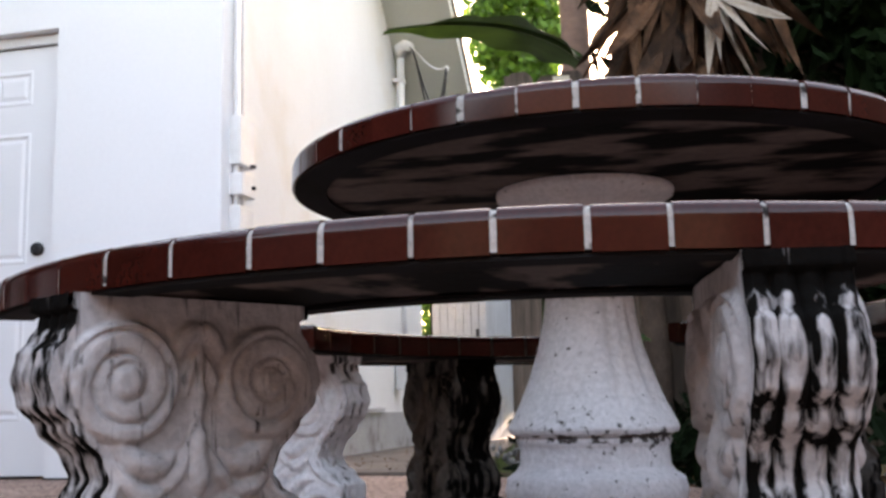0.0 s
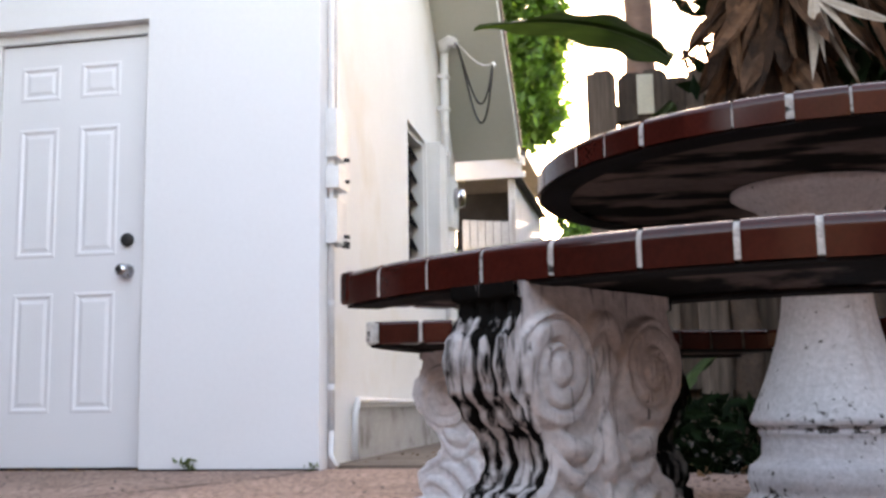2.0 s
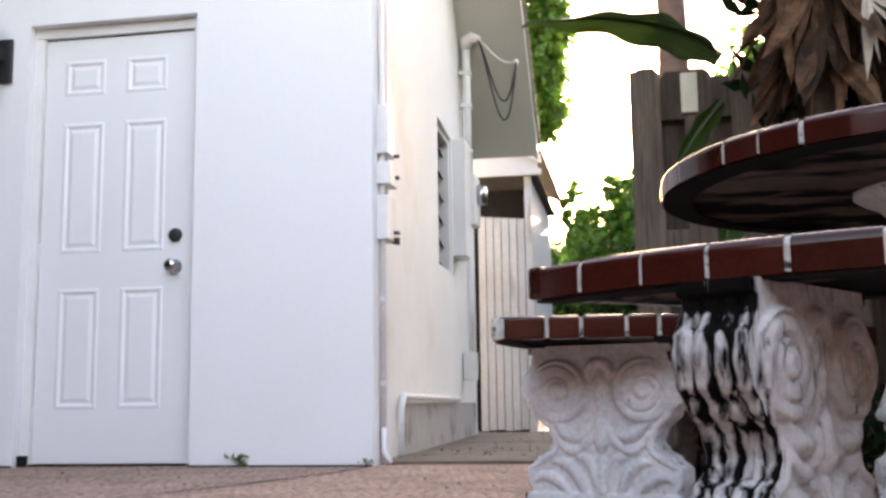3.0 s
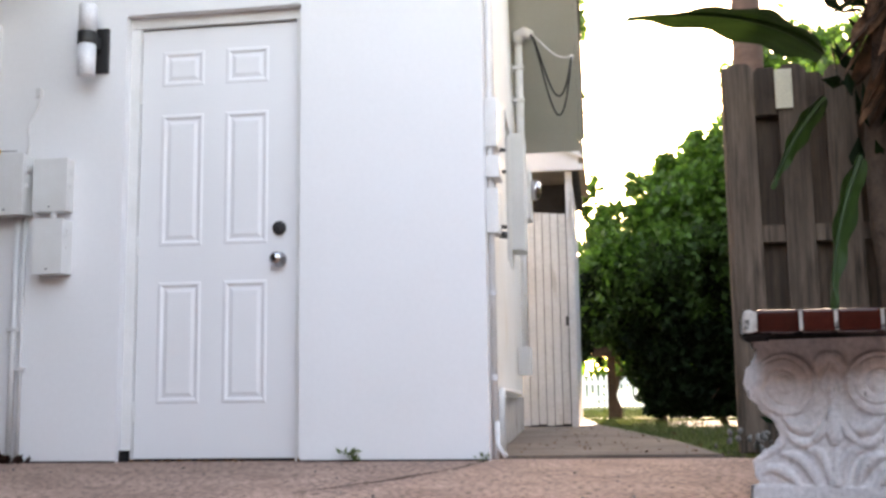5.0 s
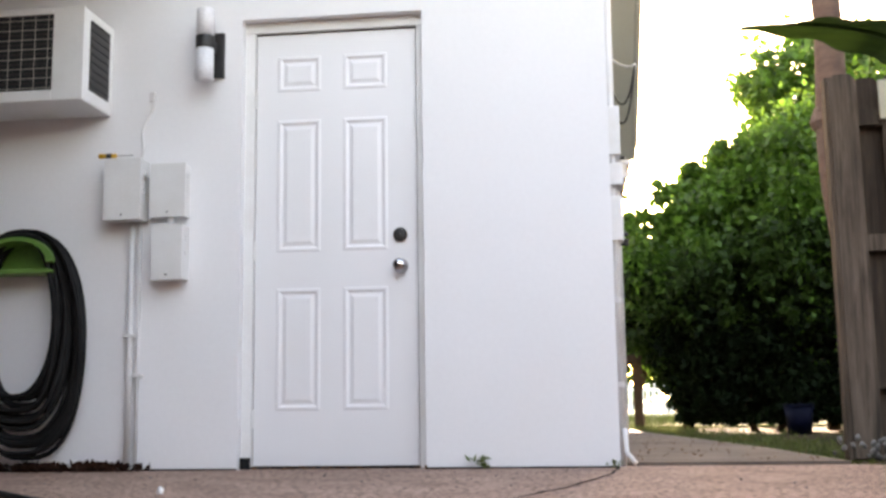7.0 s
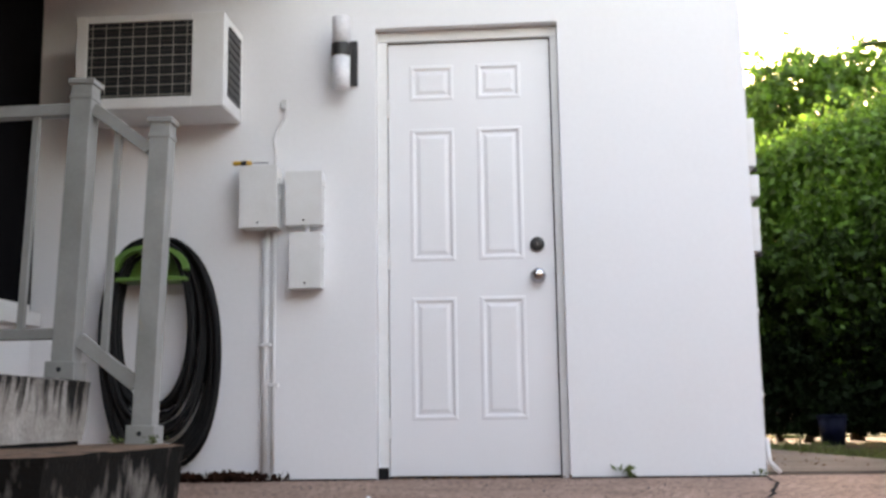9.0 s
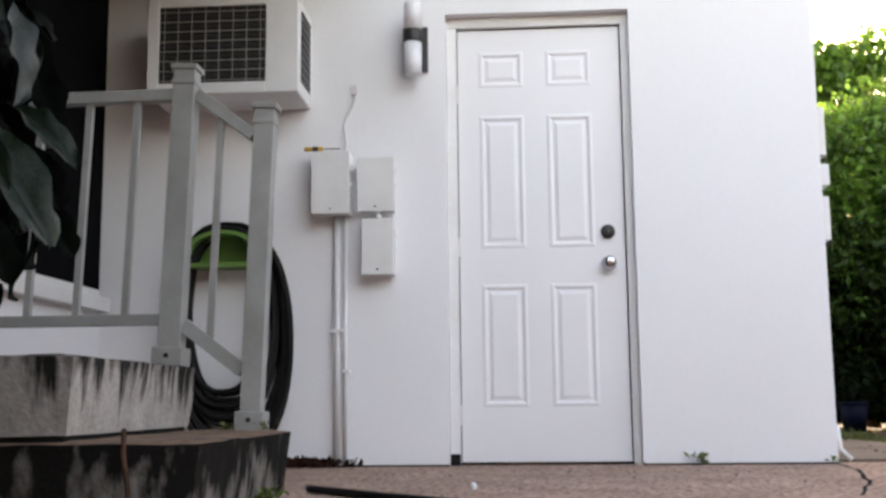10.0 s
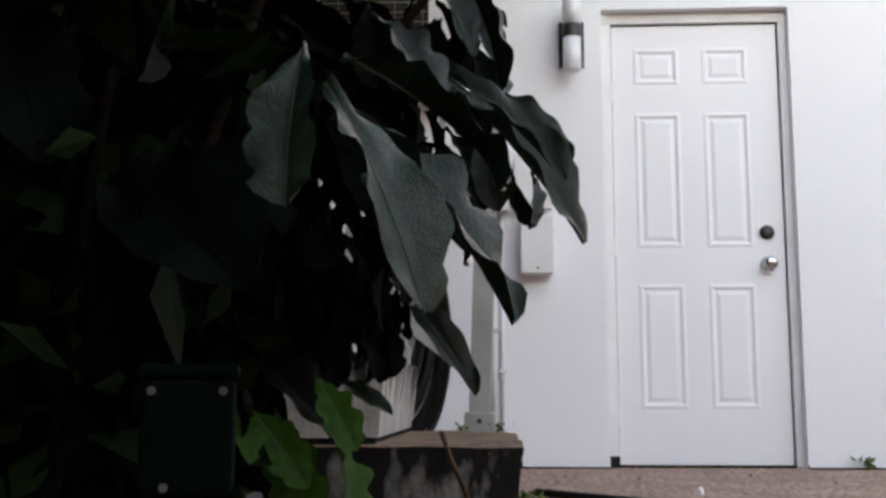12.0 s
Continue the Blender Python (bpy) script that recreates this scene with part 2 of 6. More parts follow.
M_DEAD = shade("dead_leaf", (0.115, 0.055, 0.030), (0.014, 0.008, 0.005), 0.85, scale=11, fine=70, bump=0.6, depth=0.012, per_object=0.7, through_light=0.1, gloss=0.15)
M_PALE_DEAD = shade("pale_dead_leaf", (0.4, 0.33, 0.27), (0.24, 0.185, 0.14), 0.85, scale=6, fine=60, bump=0.4, depth=0.008, per_object=0.2)
M_GRASS = shade("grass_blade", (0.075, 0.13, 0.025), (0.11, 0.13, 0.04), 0.6, scale=5, bump=0.0, island=0.4, through_light=0.2)
M_PEBBLE = shade("pebble", (0.16, 0.15, 0.14), (0.085, 0.08, 0.075), 0.7, scale=20, bump=0.2, island=0.5)
M_LITTER = shade("dry_leaf_litter", (0.20, 0.11, 0.055), (0.11, 0.06, 0.03), 0.85, scale=9, bump=0.3, island=0.5, gloss=0.15)
M_PICKET = shade("picket_paint", (0.8, 0.8, 0.8), (0.74, 0.74, 0.73), 0.6, scale=4, bump=0.05)
M_BLUE = shade("blue_plastic", (0.003, 0.005, 0.02), (0.002, 0.004, 0.014), 0.5, bump=0.05, gloss=0.08)
# pale colour standing in for light through a fence gap
M_GAP_LIGHT = shade("pale_gap_patch", (0.62, 0.57, 0.45), (0.55, 0.5, 0.38), 0.8, bump=0.1)
M_BLOCK = shade("dull_grey_cement", (0.10, 0.095, 0.09), (0.065, 0.06, 0.056), 0.9, scale=4, fine=60, bump=0.3, depth=0.005, gloss=0.15)
M_YOUNG = shade("young_leaf", (0.026, 0.085, 0.010), (0.012, 0.040, 0.006), 0.5, scale=6, fine=60, bump=0.2, through_light=0.3, gloss=0.1)
M_LITTER_DARK = shade("wet_leaf_debris", (0.045, 0.018, 0.012), (0.025, 0.012, 0.008), 0.9, scale=9, bump=0.3, island=0.5, gloss=0.1)
M_PANE = shade("dark_window_pane", (0.008, 0.008, 0.009), (0.006, 0.006, 0.007), 0.45, bump=0.0, gloss=0.0)


# ---- building blocks ----
def thing(name, label, category, m=None, group="", kind=""):
    ob = new(name)
    ob.empty_display_size = 0.1
    if m is not None:
        ob.matrix_world = m
    return tagged(ob, label, category, group, kind)


def link_mesh(name, me, parent=None, label="", smooth=False):
    ob = new(name, me)
    if parent is not None:
        ob.parent = parent
    if label:
        ob["label"] = label
    if smooth:
        me.polygons.foreach_set("use_smooth", [True] * len(me.polygons))
    return ob


def part(name, bm, material, parent=None, label="", smooth=False):
    me = bpy.data.meshes.new(name)
    bm.to_mesh(me)
    bm.free()
    for one in material if isinstance(material, (list, tuple)) else (material,):
        me.materials.append(one)
    return link_mesh(name, me, parent, label, smooth)


def box(bm, x0, x1, y0, y1, z0, z1, bevel=0.0, m=None):
    r = bmesh.ops.create_cube(bm, size=1.0, matrix=Matrix.LocRotScale(((x0 + x1) / 2, (y0 + y1) / 2, (z0 + z1) / 2), None, (abs(x1 - x0), abs(y1 - y0), abs(z1 - z0))))
    vs = r["verts"]
    if bevel:
        es = list({e for v in vs for e in v.link_edges})
        out = bmesh.ops.bevel(bm, geom=es, offset=bevel, segments=2, affect="EDGES", profile=0.6)
        vs = list({v for f in out["faces"] for v in f.verts} | {v for v in vs if v.is_valid})
    if m is not None:
        bmesh.ops.transform(bm, matrix=m, verts=vs)
    return bm


def boxed(*args, **kw):
    return box(bmesh.new(), *args, **kw)


def lathe(bm, profile, n=32, m=None, flute=None):
    """A turned shape about z from (radius, z) pairs; flute(z, angle) scales the radius."""
    rings = []
    for r, z in profile:
        ring = []
        for k in range(n):
            a = 2 * math.pi * k / n
            q = r * (flute(z, a) if flute else 1)
            p = Vector((q * math.cos(a), q * math.sin(a), z))
            ring.append(bm.verts.new(m @ p if m is not None else p))
        rings.append(ring)
    for a, b in zip(rings, rings[1:]):
        for k in range(n):
            bm.faces.new((a[k], a[(k + 1) % n], b[(k + 1) % n], b[k]))
    bm.faces.new(list(reversed(rings[0])))
    bm.faces.new(rings[-1])
    return bm


def tube(bm, points, r, n=8, closed=False):
    """A round pipe along points; r is one radius or one for each point."""
    pts = [Vector(p) for p in points]
    rings, last = [], None
    for i, p in enumerate(pts):
        a = pts[i - 1] if (i or closed) else p
        b = pts[(i + 1) % len(pts)] if (i + 1 < len(pts) or closed) else p
        d = (b - a).normalized()
        side = last - d * last.dot(d) if last is not None else d.orthogonal()
        side.normalize()
        last = side
        up = d.cross(side)
        rr = r[i] if isinstance(r, (list, tuple)) else r
        rings.append([bm.verts.new(p + rr * (math.cos(2 * math.pi * k / n) * side + math.sin(2 * math.pi * k / n) * up)) for k in range(n)])
    pairs = list(zip(rings, rings[1:])) + ([(rings[-1], rings[0])] if closed else [])
    for a, b in pairs:
        for k in range(n):
            bm.faces.new((a[k], a[(k + 1) % n], b[(k + 1) % n], b[k]))
    if not closed:
        bm.faces.new(list(reversed(rings[0])))
        bm.faces.new(rings[-1])
    return bm


def prism(bm, outline, y0, y1):
    """An outline in x and z, drawn out from y0 to y1."""
    a = [bm.verts.new((x, y0, z)) for x, z in outline]
    b = [bm.verts.new((x, y1, z)) for x, z in outline]
    n = len(outline)
    bm.faces.new(a)
    bm.faces.new(list(reversed(b)))
    for k in range(n):
        bm.faces.new((a[k], b[k], b[(k + 1) % n], a[(k + 1) % n]))
    bmesh.ops.recalc_face_normals(bm, faces=bm.faces[:])
    return bm


def plan_slab(bm, outline, z0, z1):
    """An outline in x and y, drawn up from z0 to z1."""
    a = [bm.verts.new((x, y, z0)) for x, y in outline]
    b = [bm.verts.new((x, y, z1)) for x, y in outline]
    n = len(outline)
    bm.faces.new(list(reversed(a)))
    bm.faces.new(b)
    for k in range(n):
        bm.faces.new((a[k], a[(k + 1) % n], b[(k + 1) % n], b[k]))
    bmesh.ops.recalc_face_normals(bm, faces=bm.faces[:])
    return bm


def leaf_stuff(name, centres, size, material, parent=None, seed=1, droop=0.0, aspect=0.5):
    """Many small folded leaves about the given centres, joined into one mesh."""
    rng = np.random.default_rng(seed)
    c = np.asarray(centres, float)
    n = len(c)
    d = rng.normal(size=(n, 3))
    d[:, 2] -= droop
    d /= np.linalg.norm(d, axis=1)[:, None]
    s = np.cross(d, rng.normal(size=(n, 3)))
    s /= np.linalg.norm(s, axis=1)[:, None] + 1e-9
    nrm = np.cross(d, s)
    ln = size * rng.uniform(0.6, 1.3, n)[:, None]
    wd = ln * aspect * 0.5
    base, tip = c - d * ln / 2, c + d * ln / 2
    mid = c + nrm * ln * 0.05
    v = np.stack([base, mid + s * wd - nrm * ln * 0.1, tip, mid - s * wd - nrm * ln * 0.1], 1).reshape(-1, 3)
    i = np.arange(n)[:, None] * 4
    f = np.concatenate([i + [0, 1, 2], i + [0, 2, 3]], 1).reshape(-1, 3)
    me = bpy.data.meshes.new(name)
    me.from_pydata(v.tolist(), [], f.tolist())
    me.materials.append(material)
    return link_mesh(name, me, parent)


# ---- ground ----
def structure(ob, label, category):
    return tagged(ob, label, category, kind="structure")


bm = bmesh.new()
bmesh.ops.create_grid(bm, x_segments=1, y_segments=1, size=400)
structure(part("ground", bm, M_SOIL), "dark garden soil with moss and leaf litter", "ground").location.z = -0.06
structure(part("lawn", boxed(-14, 22, 9.5, 40, -0.12, -0.035), M_LAWN), "bright sunlit mown lawn beyond the hedge", "lawn")
patio = part("patio", plan_slab(bmesh.new(), [(-6, -10.5), (9, -10.5), (9, -0.9), (4.2, -0.9), (2.62, 0.12), (-1.9, 0.12), (-1.9, -0.3), (-6, -0.3)], -0.1, 0.0), M_PATIO)
structure(patio, "pinkish brown exposed aggregate concrete patio", "patio")
path = part("path", plan_slab(bmesh.new(), [(1.2, 0.16), (2.60, 0.16), (2.5, 1.6), (2.28, 3.4), (2.05, 5.2), (1.9, 7.5), (1.2, 7.5)], -0.1, 0.012), M_PATH)
structure(path, "stained grey concrete side path along the house", "path")
# crack in the patio from the house corner
rng = random.Random(4)
bm = bmesh.new()
pts = []
for k in range(25):
    u = k / 24
    pts.append((1.62 - 0.14 * u - 0.26 * u * u + rng.uniform(-0.010, 0.010), -0.01 - 1.55 * u))
last = None
for k, (x, y) in enumerate(pts):
    w = 0.005 + 0.004 * rng.random()
    a, b = bm.verts.new((x - w, y, 0.0025)), bm.verts.new((x + w, y, 0.0025))
    if last:
        bm.faces.new((last[0], a, b, last[1]))
    last = (a, b)
tagged(part("crack", bm, M_DARK_GAP, patio), "thin dark crack in the patio")


# plain dark walls, unseen, added behind and beside the viewpoint to darken reflections
for nm, args in (("wall_south", (-6.2, 9.2, -10.7, -10.5, -0.05, 3.6)), ("wall_west", (-6.2, -6.0, -10.49, -0.31, -0.05, 3.6)), ("wall_east", (9.0, 9.2, -10.49, 6.0, -0.05, 3.6))):
    structure(part(nm, boxed(*args), M_FENCE), "plain dark wooden wall added unseen round the yard", "wall")

# ---- house ----
WX0, WX1, WTOP = -3.4, 1.622, 3.5
OX0, OX1, OZ = -0.052, 0.792, 2.070
RECESS = 0.075
bm = bmesh.new()
prism(bm, [(WX0, -0.05), (OX0, -0.05), (OX0, OZ), (OX1, OZ), (OX1, -0.05), (WX1, -0.05), (WX1, WTOP), (WX0, WTOP)], 0.0, 0.2)
structure(part("wall_front", bm, M_STUCCO), "white painted stucco wall around the door", "wall")


def side_x(y):
    return 1.622 - 0.040 * y


bm = bmesh.new()
# gable side wall in strips that leave the window open
WY0, WY1, WZ0, WZ1 = 2.05, 2.72, 1.12, 2.08


def roof_z(y):
    return 3.19 - 0.79 * (y - 2.94) if y > 1.3 else 3.19 - 0.79 * (1.3 - 2.94) - 0.79 * (1.3 - y)


def side_block(y0, y1, z0, z1a, z1b):
    vs = []
    for x_off in (0.0, -0.2):
        for y, z in ((y0, z0), (y1, z0), (y1, z1b), (y0, z1a)):
            vs.append(bm.verts.new((side_x(y) + x_off, y, z)))
    a, b = vs[:4], vs[4:]
    bm.faces.new(a)
    bm.faces.new(list(reversed(b)))
    for k in range(4):
        bm.faces.new((a[k], b[k], b[(k + 1) % 4], a[(k + 1) % 4]))


side_block(0.2, WY0, -0.05, WZ1, WZ1)
side_block(WY0, WY1, -0.05, WZ0, WZ0)
side_block(WY1, 4.1, -0.05, WZ1, WZ1)
side_block(0.2, 1.3, WZ1, roof_z(0.2), roof_z(1.3))
side_block(1.3, 4.1, WZ1, roof_z(1.3), roof_z(4.1))
bmesh.ops.recalc_face_normals(bm, faces=bm.faces[:])
structure(part("wall_side", bm, M_STUCCO_SIDE), "warm white stucco gable wall with faint stains", "wall")
structure(part("wall_back", boxed(-3.4, 1.24, 4.11, 4.25, -0.05, 2.15), M_STUCCO_SIDE), "plain white stucco back wall", "wall")

# window in the side wall
win = thing("window_1", "dark louvred window in the warm white side wall", "window", kind="structure")
wx = side_x(2.4)
part("pane", boxed(wx - 0.13, wx - 0.12, WY0 + 0.02, WY1 - 0.02, WZ0 + 0.02, WZ1 - 0.02), M_PANE, win)
for k in range(6):
    z = WZ0 + 0.08 + k * 0.16
    part("louvre", boxed(-0.05, 0.05, WY0 + 0.03, WY1 - 0.03, -0.004, 0.004, m=pose(wx - 0.09, 0, z, 0, 65, 0)), M_PANE, win)
for y0, y1, z0, z1 in ((WY0, WY0 + 0.035, WZ0, WZ1), (WY1 - 0.035, WY1, WZ0, WZ1), (WY0 + 0.035, WY1 - 0.035, WZ0, WZ0 + 0.035), (WY0 + 0.035, WY1 - 0.035, WZ1 - 0.035, WZ1)):
    part("window_frame", boxed(wx - 0.14, wx - 0.03, y0, y1, z0, z1), M_GREY_METAL, win)

# roof with its rake overhang
roof = thing("roof", "gable roof with grey painted soffit and white rake board", "roof", kind="structure")
RIDGE = (1.3, roof_z(1.3))


def roof_plane(y0, y1, x0, x1, lift, thick, material, name):
    bm = bmesh.new()
    vs = []
    for dz in (lift, lift + thick):
        for x, y in ((x0, y0), (x1, y0), (x1, y1), (x0, y1)):
            vs.append(bm.verts.new((x, y, roof_z(y) + dz)))
    a, b = vs[:4], vs[4:]
    bm.faces.new(list(reversed(a)))
    bm.faces.new(b)
    for k in range(4):
        bm.faces.new((a[k], a[(k + 1) % 4], b[(k + 1) % 4], b[k]))
    return part(name, bm, material, roof)


for y0, y1 in ((1.302, 4.12), (-0.35, 1.298)):
    roof_plane(y0, y1, -2.2, 1.97, 0.004, 0.03, M_SOFFIT, "soffit")
    roof_plane(y0, y1, -2.2, 2.02, 0.10, 0.03, M_ROOF, "roof_covering")
    roof_plane(y0, y1, 1.972, 2.0, -0.02, 0.118, M_SOFFIT, "rake_board")

# thin dark strips laid along the wall foot to draw its shadow gap
for x0, x1 in ((-1.64, -0.053), (0.794, 1.62)):
    structure(part("joint", boxed(x0, x1, -0.014, -0.001, 0.0005, 0.007), M_DARK_GAP), "dark strip for the shadow gap between wall and patio", "joint")

# left wing with its large dark window
wing = bmesh.new()
for y0, y1, z0, z1 in ((-3.6, -0.003, -0.05, 0.70), (-3.6, -2.1, 0.70, 2.5), (-3.6, -0.003, 2.5, 2.855)):
    box(wing, -1.85, -1.65, y0, y1, z0, z1)
box(wing, -3.4, -1.9, -3.6, -3.4, -0.05, 2.855)
box(wing, -3.4, -3.2, -3.39, -0.003, -0.05, 2.855)
# overhang slabs above the view, added to keep skylight off the wall below
box(wing, -3.6, -0.95, -3.9, -0.003, 2.86, 2.98)
box(wing, -1.645, -0.86, -3.4, -0.003, 2.42, 2.54)
structure(part("wall_wing", wing, M_STUCCO), "white stucco wall of the left wing with unseen added overhangs", "wall")
win2 = thing("window_2", "tall dark window with a white sill beside the stair landing", "window", kind="structure")
part("pane", boxed(-1.668, -1.658, -2.06, -0.006, 0.74, 2.46), M_PANE, win2)
for y0, y1, z0, z1 in ((-0.03, -0.012, 0.70, 2.5), (-2.1, -2.04, 0.70, 2.5), (-2.04, -0.03, 2.44, 2.5)):
    part("window_frame", boxed(-1.70, -1.669 if y1 > -0.02 else -1.645, y0, y1, z0, z1), M_TRIM, win2)
part("window_sill", boxed(-1.72, -1.60, -2.1, -0.012, 0.701, 0.765, bevel=0.006), M_TRIM, win2)
part("window_frame", boxed(-1.657, -1.64, -2.04, -0.05, 0.767, 0.80), M_TRIM, win2)

# ---- door ----
door = thing("door_1", "closed white six-panel door with a deadbolt and chrome knob", "door", kind="structure")
DX0, DX1, DZ0, DZ1 = 0.0, 0.752, 0.012, 2.012
xs = [DX0, 0.098, 0.306, 0.410, 0.619, DX1]
zs = [DZ0, 0.255, 0.808, 0.974, 1.598, 1.733, 1.905, DZ1]
bm = bmesh.new()
yf = RECESS
for i in range(5):
    for j in range(7):
        x0, x1, z0, z1 = xs[i], xs[i + 1], zs[j], zs[j + 1]
        if i in (1, 3) and j in (1, 3, 5):
            # moulded panel: a raised bead, a groove, then a raised field
            steps = [(0.0, 0.0), (0.008, -0.0031), (0.016, -0.0031), (0.025, 0.0045), (0.033, 0.0045), (0.048, -0.001)]
            rings = []
            for inset, dy in steps:
                rings.append([bm.verts.new((x, yf + dy, z)) for x, z in ((x0 + inset, z0 + inset), (x1 - inset, z0 + inset), (x1 - inset, z1 - inset), (x0 + inset, z1 - inset))])
            for a, b in zip(rings, rings[1:]):
                for k in range(4):
                    bm.faces.new((a[k], a[(k + 1) % 4], b[(k + 1) % 4], b[k]))
            bm.faces.new(rings[-1])
        else:
            bm.faces.new([bm.verts.new((x, yf, z)) for x, z in ((x0, z0), (x1, z0), (x1, z1), (x0, z1))])
vs = [bm.verts.new((x, y, z)) for y in (yf, yf + 0.044) for x, z in ((DX0, DZ0), (DX1, DZ0), (DX1, DZ1), (DX0, DZ1))]
for f in ((0, 1, 5, 4), (1, 2, 6, 5), (2, 3, 7, 6), (3, 0, 4, 7), (7, 6, 5, 4)):
    bm.faces.new([vs[k] for k in f])
bmesh.ops.remove_doubles(bm, verts=bm.verts[:], dist=0.0005)
part("door_leaf", bm, M_DOOR, door)
part("door_frame", boxed(OX0 + 0.001, -0.005, 0.052, 0.17, 0.0, 2.018), M_TRIM, door)
part("door_frame", boxed(0.759, OX1 - 0.001, 0.050, 0.17, 0.0, 2.018), M_TRIM, door)
part("door_frame", boxed(OX0 + 0.001, OX1 - 0.001, 0.052, 0.17, 2.02, OZ - 0.001), M_TRIM, door)
part("door_stop", boxed(-0.005, 0.0, 0.125, 0.16, 0.0, 2.018), M_DARK_GAP, door)
part("door_stop", boxed(0.752, 0.759, 0.085, 0.16, 0.0, 2.018), M_DARK_GAP, door)
part("threshold", boxed(-0.005, 0.759, 0.05, 0.18, 0.001, 0.010), M_DARK_GAP, door)
part("rotten_foot", boxed(-0.050, -0.006, 0.030, 0.05, 0.0, 0.05), M_DARK_GAP, door)
part("infill", boxed(OX0, OX1, 0.171, 0.199, 0.0, OZ), M_DARK_GAP, door)
part("weather_seal", boxed(-0.005, 0.759, 0.078, 0.11, 2.0125, 2.0195), M_DARK_GAP, door)
for z in (0.22, 0.98, 1.70):
    part("hinge", boxed(-0.012, 0.004, 0.066, 0.074, z - 0.045, z + 0.045, bevel=0.002), M_TRIM, door)
turn = pose(0, 0, 0, 90, 0, 0)
lathe_m = Matrix.Translation((0.676, yf, 1.040)) @ turn
part("deadbolt", lathe(bmesh.new(), [(0.031, 0.0), (0.033, 0.008), (0.030, 0.018), (0.020, 0.021), (0.010, 0.022)], 24, lathe_m), M_BLACK, door, "dark bronze deadbolt", True)
part("keyhole", boxed(0.675, 0.677, yf - 0.0235, yf - 0.0225, 1.033, 1.047), M_CHROME, bpy.data.objects["deadbolt"])
knob_m = Matrix.Translation((0.676, yf, 0.895)) @ turn
part("door_knob", lathe(bmesh.new(), [(0.034, 0.0), (0.034, 0.006), (0.016, 0.012), (0.013, 0.03), (0.022, 0.038), (0.029, 0.05), (0.029, 0.062), (0.022, 0.07), (0.008, 0.072)], 24, knob_m), M_CHROME, door, "worn chrome door knob", True)
part("keyhole", boxed(0.675, 0.677, yf - 0.0735, yf - 0.0725, 0.888, 0.902), M_BLACK, bpy.data.objects["door_knob"])


# ---- table and benches ----
CX, CY = 3.37, -2.15
TX, TY = 3.44, -2.05


def arc_piece(r0, r1, a0, a1, z0, z1, round_r, n=3):
    """A curved edge tile: the outer face at r1 with a rounded upper rim, going inwards over the top."""
    bm = bmesh.new()
    sgn = 1 if r1 > r0 else -1
    prof = [(r1, z0), (r1, z1 - round_r - 0.002)]
    for k in range(7):
        a = math.pi / 2 * k / 6
        prof.append((r1 - sgn * round_r * (1 - math.cos(a)), z1 - round_r + round_r * math.sin(a)))
    prof += [(r0, z1), (r0, z0)]
    m = len(prof)

    def column(a):
        return [bm.verts.new((r * math.cos(a), r * math.sin(a), z)) for r, z in prof]

    # glazed outer face, rim and top in one smooth sheet
    sheet = [column(a0 + (a1 - a0) * k / n)[:m - 1] for k in range(n + 1)]
    for a, b in zip(sheet, sheet[1:]):
        for k in range(m - 2):
            bm.faces.new((a[k], b[k], b[k + 1], a[k + 1])).smooth = True
    # inner face, underside and ends, with edges of their own
    rest = [column(a0 + (a1 - a0) * k / n) for k in range(n + 1)]
    for a, b in zip(rest, rest[1:]):
        for k in (m - 2, m - 1):
            bm.faces.new((a[k], b[k], b[(k + 1) % m], a[(k + 1) % m]))
    bm.faces.new(column(a0))
    bm.faces.new(list(reversed(column(a1))))
    loose = [v for v in bm.verts if not v.link_faces]
    bmesh.ops.delete(bm, geom=loose, context="VERTS")
    bmesh.ops.recalc_face_normals(bm, faces=bm.faces[:])
    return bm


def sector(r0, r1, a0, a1, z0, z1, n=40, wobble=0.0):
    bm = bmesh.new()
    cols = []
    for k in range(n + 1):
        a = a0 + (a1 - a0) * k / n
        cols.append([bm.verts.new((r * math.cos(a), r * math.sin(a), z)) for r, z in ((r1, z0), (r1, z1), (r0, z1), (r0, z0))])
    for a, b in zip(cols, cols[1:]):
        for k in range(4):
            bm.faces.new((a[k], b[k], b[(k + 1) % 4], a[(k + 1) % 4]))
    bm.faces.new(cols[0])
    bm.faces.new(list(reversed(cols[-1])))
    bmesh.ops.recalc_face_normals(bm, faces=bm.faces[:])
    return bm


# half-width of the cast leg at heights above the ground
LEG_TOP = 0.414
LEG = [(0.0, 0.200), (0.062, 0.200), (0.068, 0.178), (0.09, 0.190), (0.12, 0.192), (0.145, 0.168), (0.165, 0.138), (0.185, 0.127), (0.21, 0.136), (0.25, 0.172),
       (0.28, 0.197), (0.31, 0.206), (0.34, 0.200), (0.36, 0.184), (0.378, 0.174), (0.392, 0.172), (0.396, 0.180), (LEG_TOP, 0.180)]


def leg_half(z):
    for (za, wa), (zb, wb) in zip(LEG, LEG[1:]):
        if z <= zb:
            u = (z - za) / (zb - za)
            u = u * u * (3 - 2 * u)
            return wa + (wb - wa) * u
    return LEG[-1][1]


